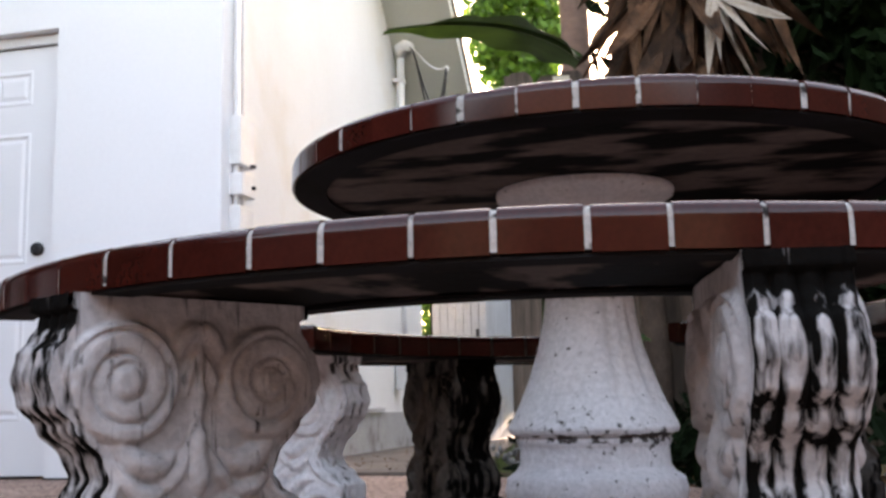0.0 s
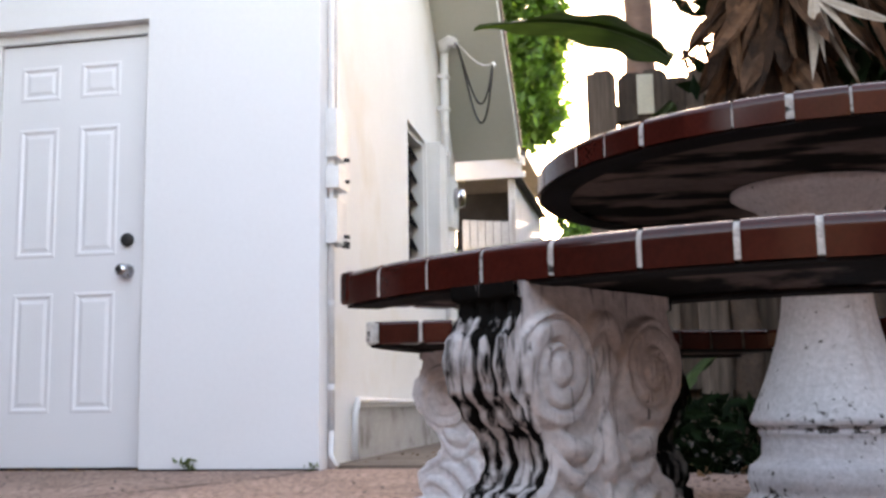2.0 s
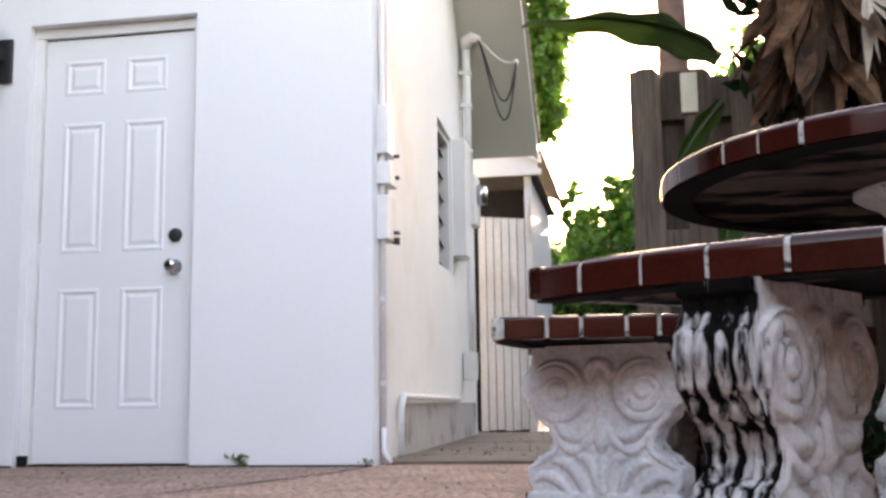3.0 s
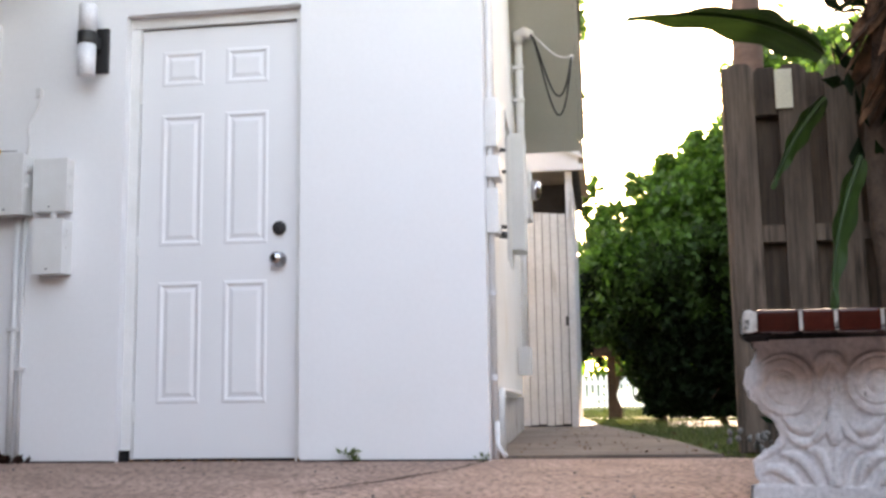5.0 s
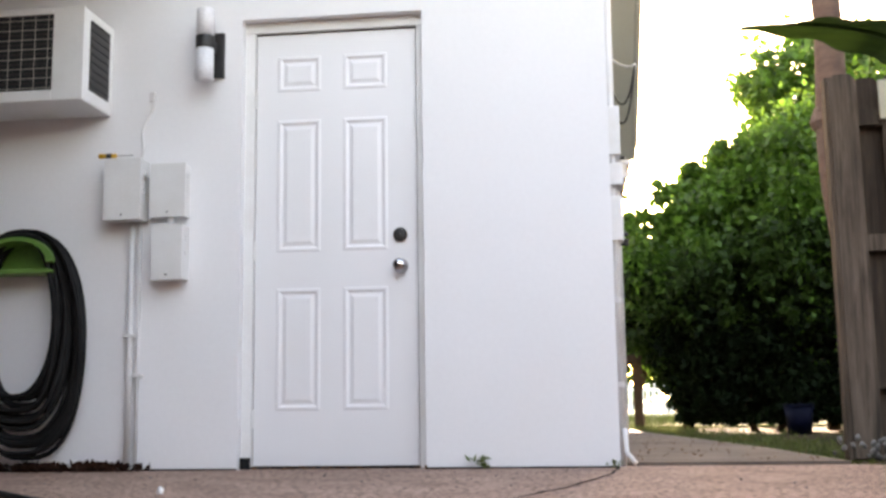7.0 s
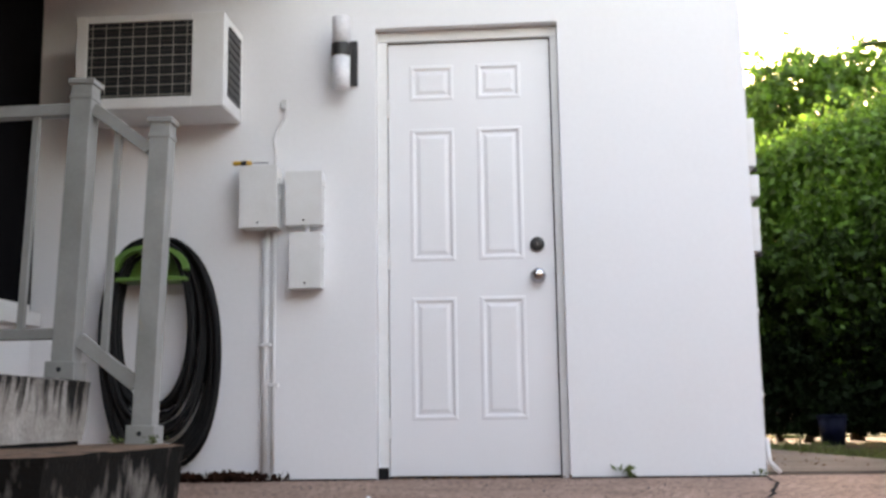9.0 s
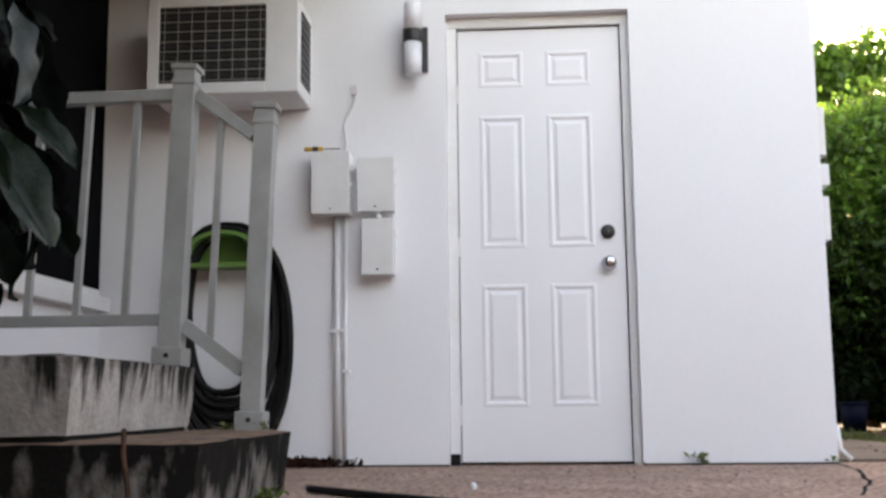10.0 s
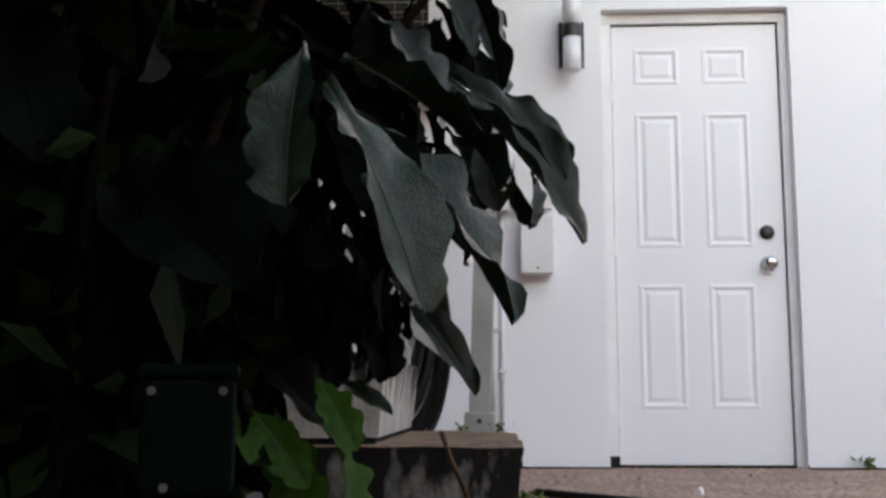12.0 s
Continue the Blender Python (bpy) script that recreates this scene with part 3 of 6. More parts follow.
# raised scroll and leaf work on the face of a leg: chains of (x, z, radius)
CHAINS = [((0.0, 0.374, 0.010), (0.014, 0.370, 0.013), (0.029, 0.352, 0.011), (0.030, 0.338, 0.006)), ((0.0, 0.365, 0.006), (0.0, 0.318, 0.008), (0.0, 0.282, 0.013), (0.0, 0.255, 0.006)),
          ((0.004, 0.338, 0.006), (0.017, 0.312, 0.010), (0.020, 0.288, 0.005)), ((0.0, 0.260, 0.005), (0.0, 0.225, 0.014), (0.0, 0.186, 0.018), (0.0, 0.164, 0.008)),
          ((0.011, 0.222, 0.006), (0.028, 0.192, 0.012), (0.042, 0.176, 0.009), (0.046, 0.186, 0.004)), ((0.036, 0.214, 0.006), (0.056, 0.200, 0.015), (0.084, 0.204, 0.018), (0.106, 0.222, 0.011), (0.112, 0.240, 0.005)),
          ((0.052, 0.168, 0.007), (0.072, 0.164, 0.014), (0.096, 0.178, 0.012), (0.118, 0.204, 0.006)), ((0.013, 0.066, 0.008), (0.020, 0.108, 0.013), (0.036, 0.142, 0.013), (0.060, 0.150, 0.006)),
          ((0.044, 0.066, 0.009), (0.062, 0.108, 0.015), (0.092, 0.134, 0.013), (0.122, 0.138, 0.005)), ((0.086, 0.066, 0.009), (0.112, 0.092, 0.014), (0.146, 0.106, 0.012), (0.168, 0.094, 0.006)), ((0.0, 0.158, 0.006), (0.0, 0.120, 0.011), (0.0, 0.066, 0.014)),
          ((0.160, 0.250, 0.006), (0.130, 0.206, 0.008), (0.114, 0.178, 0.008), (0.134, 0.152, 0.009), (0.172, 0.132, 0.010))]


def rounded_chain(chain):
    """The chain drawn as a smooth curve: short strokes from point to point."""
    pts = [chain[0], *chain, chain[-1]]
    out = []
    for a, b, c, d in zip(pts, pts[1:], pts[2:], pts[3:]):
        for k in range(4):
            u = k / 4
            out.append(tuple(0.5 * (2 * q + (r - p) * u + (2 * p - 5 * q + 4 * r - w) * u * u + (3 * q - p - 3 * r + w) * u ** 3) for p, q, r, w in zip(a, b, c, d)))
    return out + [chain[-1]]


STROKES = [(*p, *q) for chain in CHAINS for c in (rounded_chain(chain),) for p, q in zip(c, c[1:])]


def relief(u, z):
    x = abs(u)
    h = 0.0
    dx, dz = x - 0.106, z - 0.305
    r = math.hypot(dx, dz)
    if r < 0.078:
        # volute: two flat bands that wind inwards, with a round boss
        th = math.atan2(dz, -dx) / (2 * math.pi)
        w = (r - 0.026 * th) / 0.029
        band = abs((w % 1.0) - 0.5) * 2
        h = 0.004 + 0.010 * min(1.0, max(0.0, (1 - band) * 2.6)) ** 0.7
        if r < 0.025:
            h = 0.005 + 0.015 * math.sqrt(max(0.0, 1 - (r / 0.025) ** 2))
        h *= min(1.0, (0.078 - r) / 0.007)
    for xa, za, ra, xb, zb, rb in STROKES:
        ex, ez = xb - xa, zb - za
        if not (min(xa, xb) - 0.02 < x < max(xa, xb) + 0.02 and min(za, zb) - 0.02 < z < max(za, zb) + 0.02):
            continue
        t = max(0.0, min(1.0, ((x - xa) * ex + (z - za) * ez) / (ex * ex + ez * ez + 1e-12)))
        rr = max(0.003, ra + (rb - ra) * t)
        d = math.hypot(x - xa - ex * t, z - za - ez * t)
        if d < rr:
            h = max(h, 0.95 * rr * (1 - (d / rr) ** 2) ** 0.6)
    return 1.12 * min(h, 0.018)


def leg_mesh():
    """Cast bench leg: scrolled faces front and back, ribbed ends. x is its width, y its thickness."""
    bm = bmesh.new()
    dark_mask = bm.verts.layers.float.new("mildew_and_shade")
    T = 0.066
    nz, nu, nv = 130, 96, 56
    heights = [LEG_TOP * k / nz for k in range(nz + 1)]
    for side in (-1, 1):
        rows = []
        for z in heights:
            w = leg_half(z) - 0.006
            row = []
            for k in range(nu + 1):
                s = -1 + 2 * k / nu
                u = s * w
                edge = abs(s) ** 14
                y = T - 0.012 + (relief(u, z) if z > 0.065 else 0.010) * (1 - edge)
                v = bm.verts.new((u, side * y, z))
                # faces: mildew blots, plus shade painted at the edges and under the slab
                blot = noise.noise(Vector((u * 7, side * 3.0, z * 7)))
                v[dark_mask] = 0.15 * blot - 0.18 + 0.34 * max(0.0, abs(s) - 0.8) / 0.2 + 0.25 * max(0.0, (z - 0.375) / 0.04) * (0.6 + blot) + 0.08 * max(0.0, 0.09 - z) / 0.09
                row.append(v)
            rows.append(row)
        for a, b in zip(rows, rows[1:]):
            for k in range(nu):
                f = bm.faces.new((a[k], a[k + 1], b[k + 1], b[k]) if side < 0 else (a[k + 1], a[k], b[k], b[k + 1]))
                f.smooth = True
    for side in (-1, 1):
        rows = []
        for z in heights:
            w = leg_half(z)
            row = []
            for k in range(nv + 1):
                v = -1 + 2 * k / nv
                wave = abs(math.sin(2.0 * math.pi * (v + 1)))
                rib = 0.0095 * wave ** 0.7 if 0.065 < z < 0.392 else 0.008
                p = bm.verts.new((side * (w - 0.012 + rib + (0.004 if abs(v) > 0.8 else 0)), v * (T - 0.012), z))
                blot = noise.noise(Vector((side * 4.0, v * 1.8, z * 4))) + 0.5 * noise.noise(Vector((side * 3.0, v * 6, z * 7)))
                # mildew blots, plus shade painted into the rib grooves and under the slab
                darken = 0.60 * (1 - wave) ** 0.8 + 0.5 * blot + 0.24
                darken += 0.7 * max(0.0, min(1.0, (z - 0.362) / 0.02))
                p[dark_mask] = darken * max(0.0, min(1.0, (z - 0.03) / 0.06))
                row.append(p)
            rows.append(row)
        for a, b in zip(rows, rows[1:]):
            for k in range(nv):
                f = bm.faces.new((a[k + 1], a[k], b[k], b[k + 1]) if side < 0 else (a[k], a[k + 1], b[k + 1], b[k]))
                f.smooth = True
    bmesh.ops.remove_doubles(bm, verts=bm.verts[:], dist=0.0004)
    top = [(-0.19, -0.06), (0.19, -0.06), (0.19, 0.06), (-0.19, 0.06)]
    bm.faces.new([bm.verts.new((x * 0.92, y * 0.9, LEG_TOP - 0.001)) for x, y in top])
    bm.faces.new([bm.verts.new((x, y, 0.001)) for x, y in reversed(top)])
    # soft dents and casting flaws
    for v in bm.verts:
        n_ = noise.noise(v.co * 26) * 0.0022 + noise.noise(v.co * 70) * 0.0010
        v.co.x += n_ * (1 if v.co.x > 0 else -1)
        v.co.y += n_ * (1 if v.co.y > 0 else -1)
    me = bpy.data.meshes.new("leg")
    bm.to_mesh(me)
    bm.free()
    return me


LEG_ME = leg_mesh()
ZB, ZT = 0.416, 0.467
R_OUT, R_IN = 1.045, 0.635


def bench(mid_deg, label, stone, cx=CX, cy=CY, leg_r=0.885, span=90, inset=(19.5, 19.5), twist=(0, 0), joints=None, inner_grout=M_GROUT_DARK):
    """A curved bench about the table; its slab carries glazed edge tiles all round."""
    ob = thing("curved_bench", label, "bench", Matrix.Translation((cx, cy, 0)) @ pose(0, 0, 0, 0, 0, mid_deg), "curved benches round the table")
    h = radians(span) / 2
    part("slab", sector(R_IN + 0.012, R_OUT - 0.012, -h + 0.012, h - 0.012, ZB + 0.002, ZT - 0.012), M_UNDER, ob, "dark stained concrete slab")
    part("tiled_top", sector(R_IN + 0.05, R_OUT - 0.05, -h + 0.05, h - 0.05, ZT - 0.0115, ZT - 0.003), M_TILE, ob)
    part("grout", arc_piece(R_OUT - 0.0465, R_OUT - 0.0018, -h + 0.004, h - 0.004, ZB + 0.003, ZT - 0.0018, 0.016, 48), M_GROUT, ob, "rough pale grout")
    part("grout", arc_piece(R_IN + 0.0465, R_IN + 0.0018, -h + 0.004, h - 0.004, ZB + 0.003, ZT - 0.0018, 0.016, 48), inner_grout, ob, "dark grout coloured for the shaded inner rim")
    # black strips added under the tile rims to keep their undersides dark
    for r0, r1 in ((R_OUT - 0.06, R_OUT - 0.006), (R_IN + 0.006, R_IN + 0.06)):
        part("mortar_bed", sector(r0, r1, -h + 0.006, h - 0.006, ZB - 0.005, ZB - 0.001), M_DARK_GAP, ob, "black strip added under the tile rim")
    for r0, r1, count in ((R_OUT - 0.045, R_OUT, 16), (R_IN + 0.045, R_IN, 10)):
        cuts = [-h + 2 * h * k / count for k in range(count + 1)]
        if joints and r1 > r0:
            cuts = [-h, *(radians(a - mid_deg) for a in joints), h]
        gap = 0.0036 / r1
        for k, (a0, a1) in enumerate(zip(cuts, cuts[1:])):
            half = (a1 - a0) / 2
            jig = random.Random(k * 7 + count + int(mid_deg))
            t = part("tile", arc_piece(r0, r1, -half + gap * jig.uniform(0.75, 1.3), half - gap * jig.uniform(0.75, 1.3), ZB, ZT, 0.016), M_TILE, ob)
            t.matrix_local = pose(0, 0, jig.uniform(-0.0008, 0.0008), 0, 0, math.degrees((a0 + a1) / 2)) @ Matrix.Translation((jig.uniform(-0.001, 0.001), 0, 0))
    # end faces
    for sgn in (-1, 1):
        edges = [R_IN + 0.048, 0.752, 0.85, 0.925, R_OUT - 0.022]
        bm = bmesh.new()
        box(bm, R_IN + 0.004, R_OUT - 0.004, -0.003, 0.028, ZB + 0.004, ZT - 0.0035)
        g = part("grout", bm, M_GROUT, ob)
        g.matrix_local = pose(0, 0, 0, 0, 0, math.degrees(sgn * h)) @ Matrix.Diagonal((1, -sgn, 1, 1))
        for a, b in zip(edges, edges[1:]):
            t = part("tile", boxed(a + 0.0035, b - 0.0035, -0.009, 0.03, ZB, ZT, bevel=0.007), M_TILE, ob)
            t.matrix_local = pose(0, 0, 0, 0, 0, math.degrees(sgn * h)) @ Matrix.Diagonal((1, -sgn, 1, 1))
        for a, b in ((R_IN - 0.002, R_IN + 0.044), (R_OUT - 0.044, R_OUT + 0.002)):
            t = part("corner_tile", boxed(a if a < 0.8 else b - 0.022, b, -0.009, 0.026, ZB, ZT, bevel=0.008), M_GROUT if sgn > 0 and a > 0.8 else M_TILE, ob, "chipped pale corner tile" if sgn > 0 and a > 0.8 else "")
            t.matrix_local = pose(0, 0, 0, 0, 0, math.degrees(sgn * h)) @ Matrix.Diagonal((1, -sgn, 1, 1))
    for sgn in (-1, 1):
        me = LEG_ME.copy()
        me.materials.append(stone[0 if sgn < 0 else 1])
        leg = link_mesh("leg", me, ob)
        at = 0 if sgn < 0 else 1
        a = sgn * (h - radians(inset[at]))
        leg.matrix_local = pose(0, 0, 0, 0, 0, math.degrees(a)) @ Matrix.Translation((leg_r, 0, 0)) @ pose(0, 0, 0, 0, 0, twist[at])
    return ob


NEAR_JOINTS = [227.1, 233.4, 239.1, 245.0, 251.4, 257.7, 262.6, 268.2, 272.9, 278.1, 282.7, 288.0, 293.0, 298.3, 303.4]
bench(266, "curved bench with glazed brown edge tiles on mildewed scrolled legs darkened in the grooves", (M_LEG_DARK, M_LEG_DARK), twist=(-3, -13), joints=NEAR_JOINTS)
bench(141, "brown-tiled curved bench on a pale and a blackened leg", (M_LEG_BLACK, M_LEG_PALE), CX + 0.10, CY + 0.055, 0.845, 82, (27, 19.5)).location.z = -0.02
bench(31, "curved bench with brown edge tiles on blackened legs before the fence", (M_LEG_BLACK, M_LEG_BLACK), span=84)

# round table
table = thing("round_table", "round table edged in glazed brown tiles on a flared white pedestal", "table", pose(TX, TY, 0))
TZB, TZT, TR = 0.705, 0.756, 0.635
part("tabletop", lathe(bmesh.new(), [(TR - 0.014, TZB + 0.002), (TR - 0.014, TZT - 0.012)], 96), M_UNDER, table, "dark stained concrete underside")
part("grout", lathe(bmesh.new(), [(TR - 0.0018, TZB + 0.004), (TR - 0.0018, TZT - 0.0155), (TR - 0.0060, TZT - 0.0065), (TR - 0.0155, TZT - 0.003), (TR - 0.06, TZT - 0.003)], 126), M_GROUT, table)
part("tiled_top", lathe(bmesh.new(), [(TR - 0.05, TZT - 0.0028), (TR - 0.05, TZT)], 96), M_TILE, table)
# black ring added under the table's tile rim to keep it dark
bed = bmesh.new()
lathe(bed, [(TR - 0.07, TZB - 0.005), (TR - 0.006, TZB - 0.004), (TR - 0.006, TZB - 0.001), (TR - 0.07, TZB - 0.001), (TR - 0.07, TZB - 0.005)], 96)
bmesh.ops.delete(bed, geom=[f for f in bed.faces if len(f.verts) > 4], context="FACES")
part("mortar_bed", bed, M_DARK_GAP, table, "black strip added under the tile rim")
N_T = 44
step = 2 * math.pi / N_T
base_tile = part("tile", arc_piece(TR - 0.047, TR, -step / 2 + 0.0048, step / 2 - 0.0048, TZB, TZT, 0.015), M_TILE, table)
base_tile.matrix_local = pose(0, 0, 0, 0, 0, 263.5 + math.degrees(step / 2))
for k in range(1, N_T):
    t = link_mesh("tile", base_tile.data, table)
    jig = random.Random(k)
    t.matrix_local = pose(0, 0, jig.uniform(-0.0008, 0.0008), 0, 0, 263.5 + math.degrees(step * (k + 0.5)) + jig.uniform(-0.5, 0.5))


def flute(z, a):
    """Folds of the flared shaft: a few narrow creases that open towards the foot."""
    m = max(0.0, min(1.0, (z - 0.24) / 0.05)) * max(0.0, min(1.0, (0.70 - z) / 0.03))
    cut = 0.0
    for at, deep, wide in ((-1.05, 0.075, 0.11), (-0.80, 0.05, 0.07), (-0.45, 0.08, 0.12), (0.1, 0.06, 0.1), (0.7, 0.08, 0.12), (1.5, 0.07, 0.1), (2.3, 0.06, 0.1), (3.3, 0.04, 0.1), (4.1, 0.03, 0.12)):
        d = (a - at + math.pi) % (2 * math.pi) - math.pi
        cut += deep * math.exp(-(d / wide) ** 2)
    return 1 - m * cut


PED_SCALE = 0.92
ped = [(0.215, 0.0), (0.215, 0.05), (0.20, 0.062), (0.19, 0.075), (0.198, 0.10), (0.192, 0.125), (0.172, 0.138), (0.163, 0.15), (0.162, 0.185), (0.170, 0.197), (0.166, 0.205), (0.182, 0.213),
       (0.186, 0.222), (0.180, 0.235), (0.160, 0.275), (0.138, 0.325), (0.118, 0.38), (0.104, 0.44), (0.096, 0.50), (0.094, 0.55), (0.100, 0.60), (0.118, 0.64), (0.150, 0.67), (0.185, 0.685), (0.20, 0.694), (0.20, 0.706)]
fine_ped = []
for (ra, za), (rb, zb) in zip(ped, ped[1:]):
    for k in range(3):
        fine_ped.append((ra + (rb - ra) * k / 3, za + (zb - za) * k / 3))
fine_ped.append(ped[-1])
fine_ped = [(r * PED_SCALE, z) for r, z in fine_ped]
bm = lathe(bmesh.new(), fine_ped, 96, None, flute)
for v in bm.verts:
    q = 1 + 0.012 * noise.noise(v.co * 18)
    v.co.x *= q
    v.co.y *= q
# mildew bands at the foot, plus shade painted into the groove under the lip
dark_mask = bm.verts.layers.float.new("mildew_and_shade")
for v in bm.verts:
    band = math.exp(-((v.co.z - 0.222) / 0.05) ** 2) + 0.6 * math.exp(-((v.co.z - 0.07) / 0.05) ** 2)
    v[dark_mask] = 1.3 * band * (0.5 + noise.noise(v.co * 8)) + (0.8 if 0.195 < v.co.z < 0.212 else 0.0)
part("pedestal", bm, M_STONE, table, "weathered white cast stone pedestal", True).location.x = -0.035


# ---- wall fittings ----
ac = thing("air_conditioner", "white through-wall air conditioner with a grey grille", "air conditioner", pose(-1.355, -0.31, 1.63))
AW, AD, AH = 0.675, 0.308, 0.43
bm = bmesh.new()
box(bm, 0, AW, 0.012, AD, 0, AH, bevel=0.012)
part("casing", bm, M_WHITE_METAL, ac)
part("front_frame", boxed(0.0, 0.05, -0.004, 0.011, 0.0, AH, bevel=0.003), M_WHITE_METAL, ac)
part("front_frame", boxed(0.53, AW, -0.004, 0.011, 0.0, AH, bevel=0.003), M_WHITE_METAL, ac)
part("front_frame", boxed(0.05, 0.53, -0.004, 0.011, 0.0, 0.05, bevel=0.003), M_WHITE_METAL, ac)
part("front_frame", boxed(0.05, 0.53, -0.004, 0.011, AH - 0.03, AH, bevel=0.003), M_WHITE_METAL, ac)
part("coil_panel", boxed(0.05, 0.53, 0.0085, 0.0115, 0.05, AH - 0.03), M_BLACK, ac, "dark dusty coil behind the grille")
for k in range(16):
    z = 0.062 + k * 0.0225
    part("fin", boxed(0.052, 0.528, 0.001, 0.006, z - 0.0016, z + 0.0016), M_RAIL if k % 2 == 0 else M_BLOCK, ac)
for k in range(8):
    x = 0.075 + k * 0.0615
    part("grille_bar", boxed(x - 0.0013, x + 0.0013, -0.003, 0.0005, 0.052, AH - 0.032), M_RAIL, ac)
part("side_vent", boxed(AW - 0.002, AW + 0.003, 0.06, 0.26, 0.06, AH - 0.05), M_BLACK, ac, "dark side vent")
for k in range(9):
    z = 0.08 + k * 0.037
    part("slat", boxed(AW + 0.003, AW + 0.006, 0.065, 0.255, z, z + 0.008), M_CABLE, ac)

sconce = thing("wall_lamp", "cylindrical wall lamp of frosted glass with a black band", "wall lamp", pose(-0.195, 0, -0.024))
part("back_plate", boxed(-0.052, 0.062, -0.022, -0.001, 1.815, 2.03, bevel=0.004), M_BLACK, sconce)
part("arm", boxed(-0.02, 0.03, -0.075, -0.022, 1.92, 1.98), M_BLACK, sconce)
part("shade", lathe(bmesh.new(), [(0.034, 1.775), (0.040, 1.778), (0.041, 1.925)], 28, Matrix.Translation((0, -0.105, 0))), M_FROST, sconce, "lower frosted glass cylinder", True)
part("shade", lathe(bmesh.new(), [(0.041, 1.985), (0.041, 2.110), (0.038, 2.115)], 28, Matrix.Translation((0, -0.105, 0))), M_FROST, sconce, "upper frosted glass cylinder", True)
part("band", lathe(bmesh.new(), [(0.043, 1.925), (0.044, 1.93), (0.044, 1.98), (0.043, 1.985)], 28, Matrix.Translation((0, -0.105, 0))), M_BLACK, sconce, "", True)


def utility_box(x0, x1, z0, z1, d, label, lip=True):
    ob = thing("utility_box", label, "utility box", pose((x0 + x1) / 2, 0, z0), "utility boxes beside the door")
    w, h = (x1 - x0) / 2, z1 - z0
    case = part("casing", boxed(-w, w, -d + 0.012, -0.001, 0, h, bevel=0.004), M_GREY_METAL, ob)
    cover = part("cover", boxed(-w - 0.003, w + 0.003, -d, -d + 0.011, -0.003, h + 0.004, bevel=0.003), M_GREY_METAL, ob)
    if lip:
        part("latch", boxed(w + 0.002, w + 0.010, -d * 0.7, -d * 0.45, h * 0.72, h * 0.82), M_GREY_METAL, case)
        part("latch", boxed(w + 0.002, w + 0.008, -d * 0.7, -d * 0.5, h * 0.45, h * 0.52), M_GREY_METAL, case)
    part("screw", lathe(bmesh.new(), [(0.005, 0), (0.005, 0.004)], 8, Matrix.Translation((0, -d, 0.02)) @ pose(0, 0, 0, 90)), M_CHROME, cover)
    return ob


utility_box(-0.655, -0.487, 1.122, 1.402, 0.112, "large white-painted metal utility box with a tool on top")
utility_box(-0.452, -0.290, 1.135, 1.378, 0.075, "white-painted metal utility box fixed to the wall")
utility_box(-0.428, -0.290, 0.846, 1.092, 0.100, "lower white-painted metal utility box on the wall")


def wall_pipe(name, label, pts, r, straps=()):
    ob = thing(name, label, "pipe")
    part("tube", tube(bmesh.new(), pts, r, 10), M_PIPE, ob, "", True)
    for x, y, z in straps:
        part("strap", boxed(x - r - 0.014, x + r + 0.014, y - r - 0.003, -0.001, z - 0.008, z + 0.008, bevel=0.002), M_PIPE, ob)
    return ob


wall_pipe("conduit", "white-painted conduit pipe down the wall from the box", [(-0.553, -0.02, 0.0), (-0.553, -0.02, 1.12)], 0.0145, ((-0.553, -0.02, 0.6),))
wall_pipe("conduit", "thin white-painted conduit pipe beside a thicker one", [(-0.516, -0.016, 0.02), (-0.516, -0.016, 1.12)], 0.009, ((-0.516, -0.016, 0.42),))
wall_pipe("conduit", "short white pipe between two utility boxes", [(-0.36, -0.05, 1.092), (-0.36, -0.05, 1.135)], 0.014)
pts = [(-0.53 + 0.012 * math.sin(k * 0.9) + 0.055 * (k / 10) ** 1.6, -0.012, 1.40 + 0.03 * k) for k in range(11)]
wall_pipe("wire", "white cable rising from the utility box up the wall", pts, 0.006)
part("cap", boxed(-0.488, -0.462, -0.024, -0.001, 1.69, 1.735, bevel=0.004), M_PIPE, bpy.data.objects["wire"])

tool = thing("screwdriver", "screwdriver with a yellow and black handle on the utility box", "screwdriver", pose(-0.585, -0.098, 1.4065, 0, 0, 3))
hm = Matrix.Translation((-0.02, 0, 0.012)) @ pose(0, 0, 0, 0, -90, 0)
part("handle", lathe(bmesh.new(), [(0.007, 0.0), (0.011, 0.004), (0.012, 0.03), (0.009, 0.05), (0.0115, 0.075), (0.008, 0.085)], 10, hm), M_YELLOW, tool, "yellow handle", True)
part("grip", lathe(bmesh.new(), [(0.0125, 0.022), (0.0128, 0.03), (0.0118, 0.048)], 10, hm), M_BLACK, tool, "", True)
part("shaft", tube(bmesh.new(), [(-0.02, 0, 0.012), (0.055, 0, 0.012)], 0.003, 8), M_CHROME, tool)

# hose on its hanger
hanger = thing("hose_hanger", "bright green plastic hose hanger on the wall", "hose hanger", pose(-1.045, 0, 0.915))
bm = bmesh.new()
arch = [(0.17 * math.cos(a), 0.02 + 0.115 * math.sin(a)) for a in [math.pi * k / 16 for k in range(17)]]
inner = [(x * 0.88, z * 0.86) for x, z in reversed(arch)]
prism(bm, arch + inner, -0.15, -0.012)
part("arch", bm, M_GREEN, hanger)
part("back_plate", boxed(-0.15, 0.15, -0.012, -0.001, -0.02, 0.12, bevel=0.004), M_GREEN, hanger)
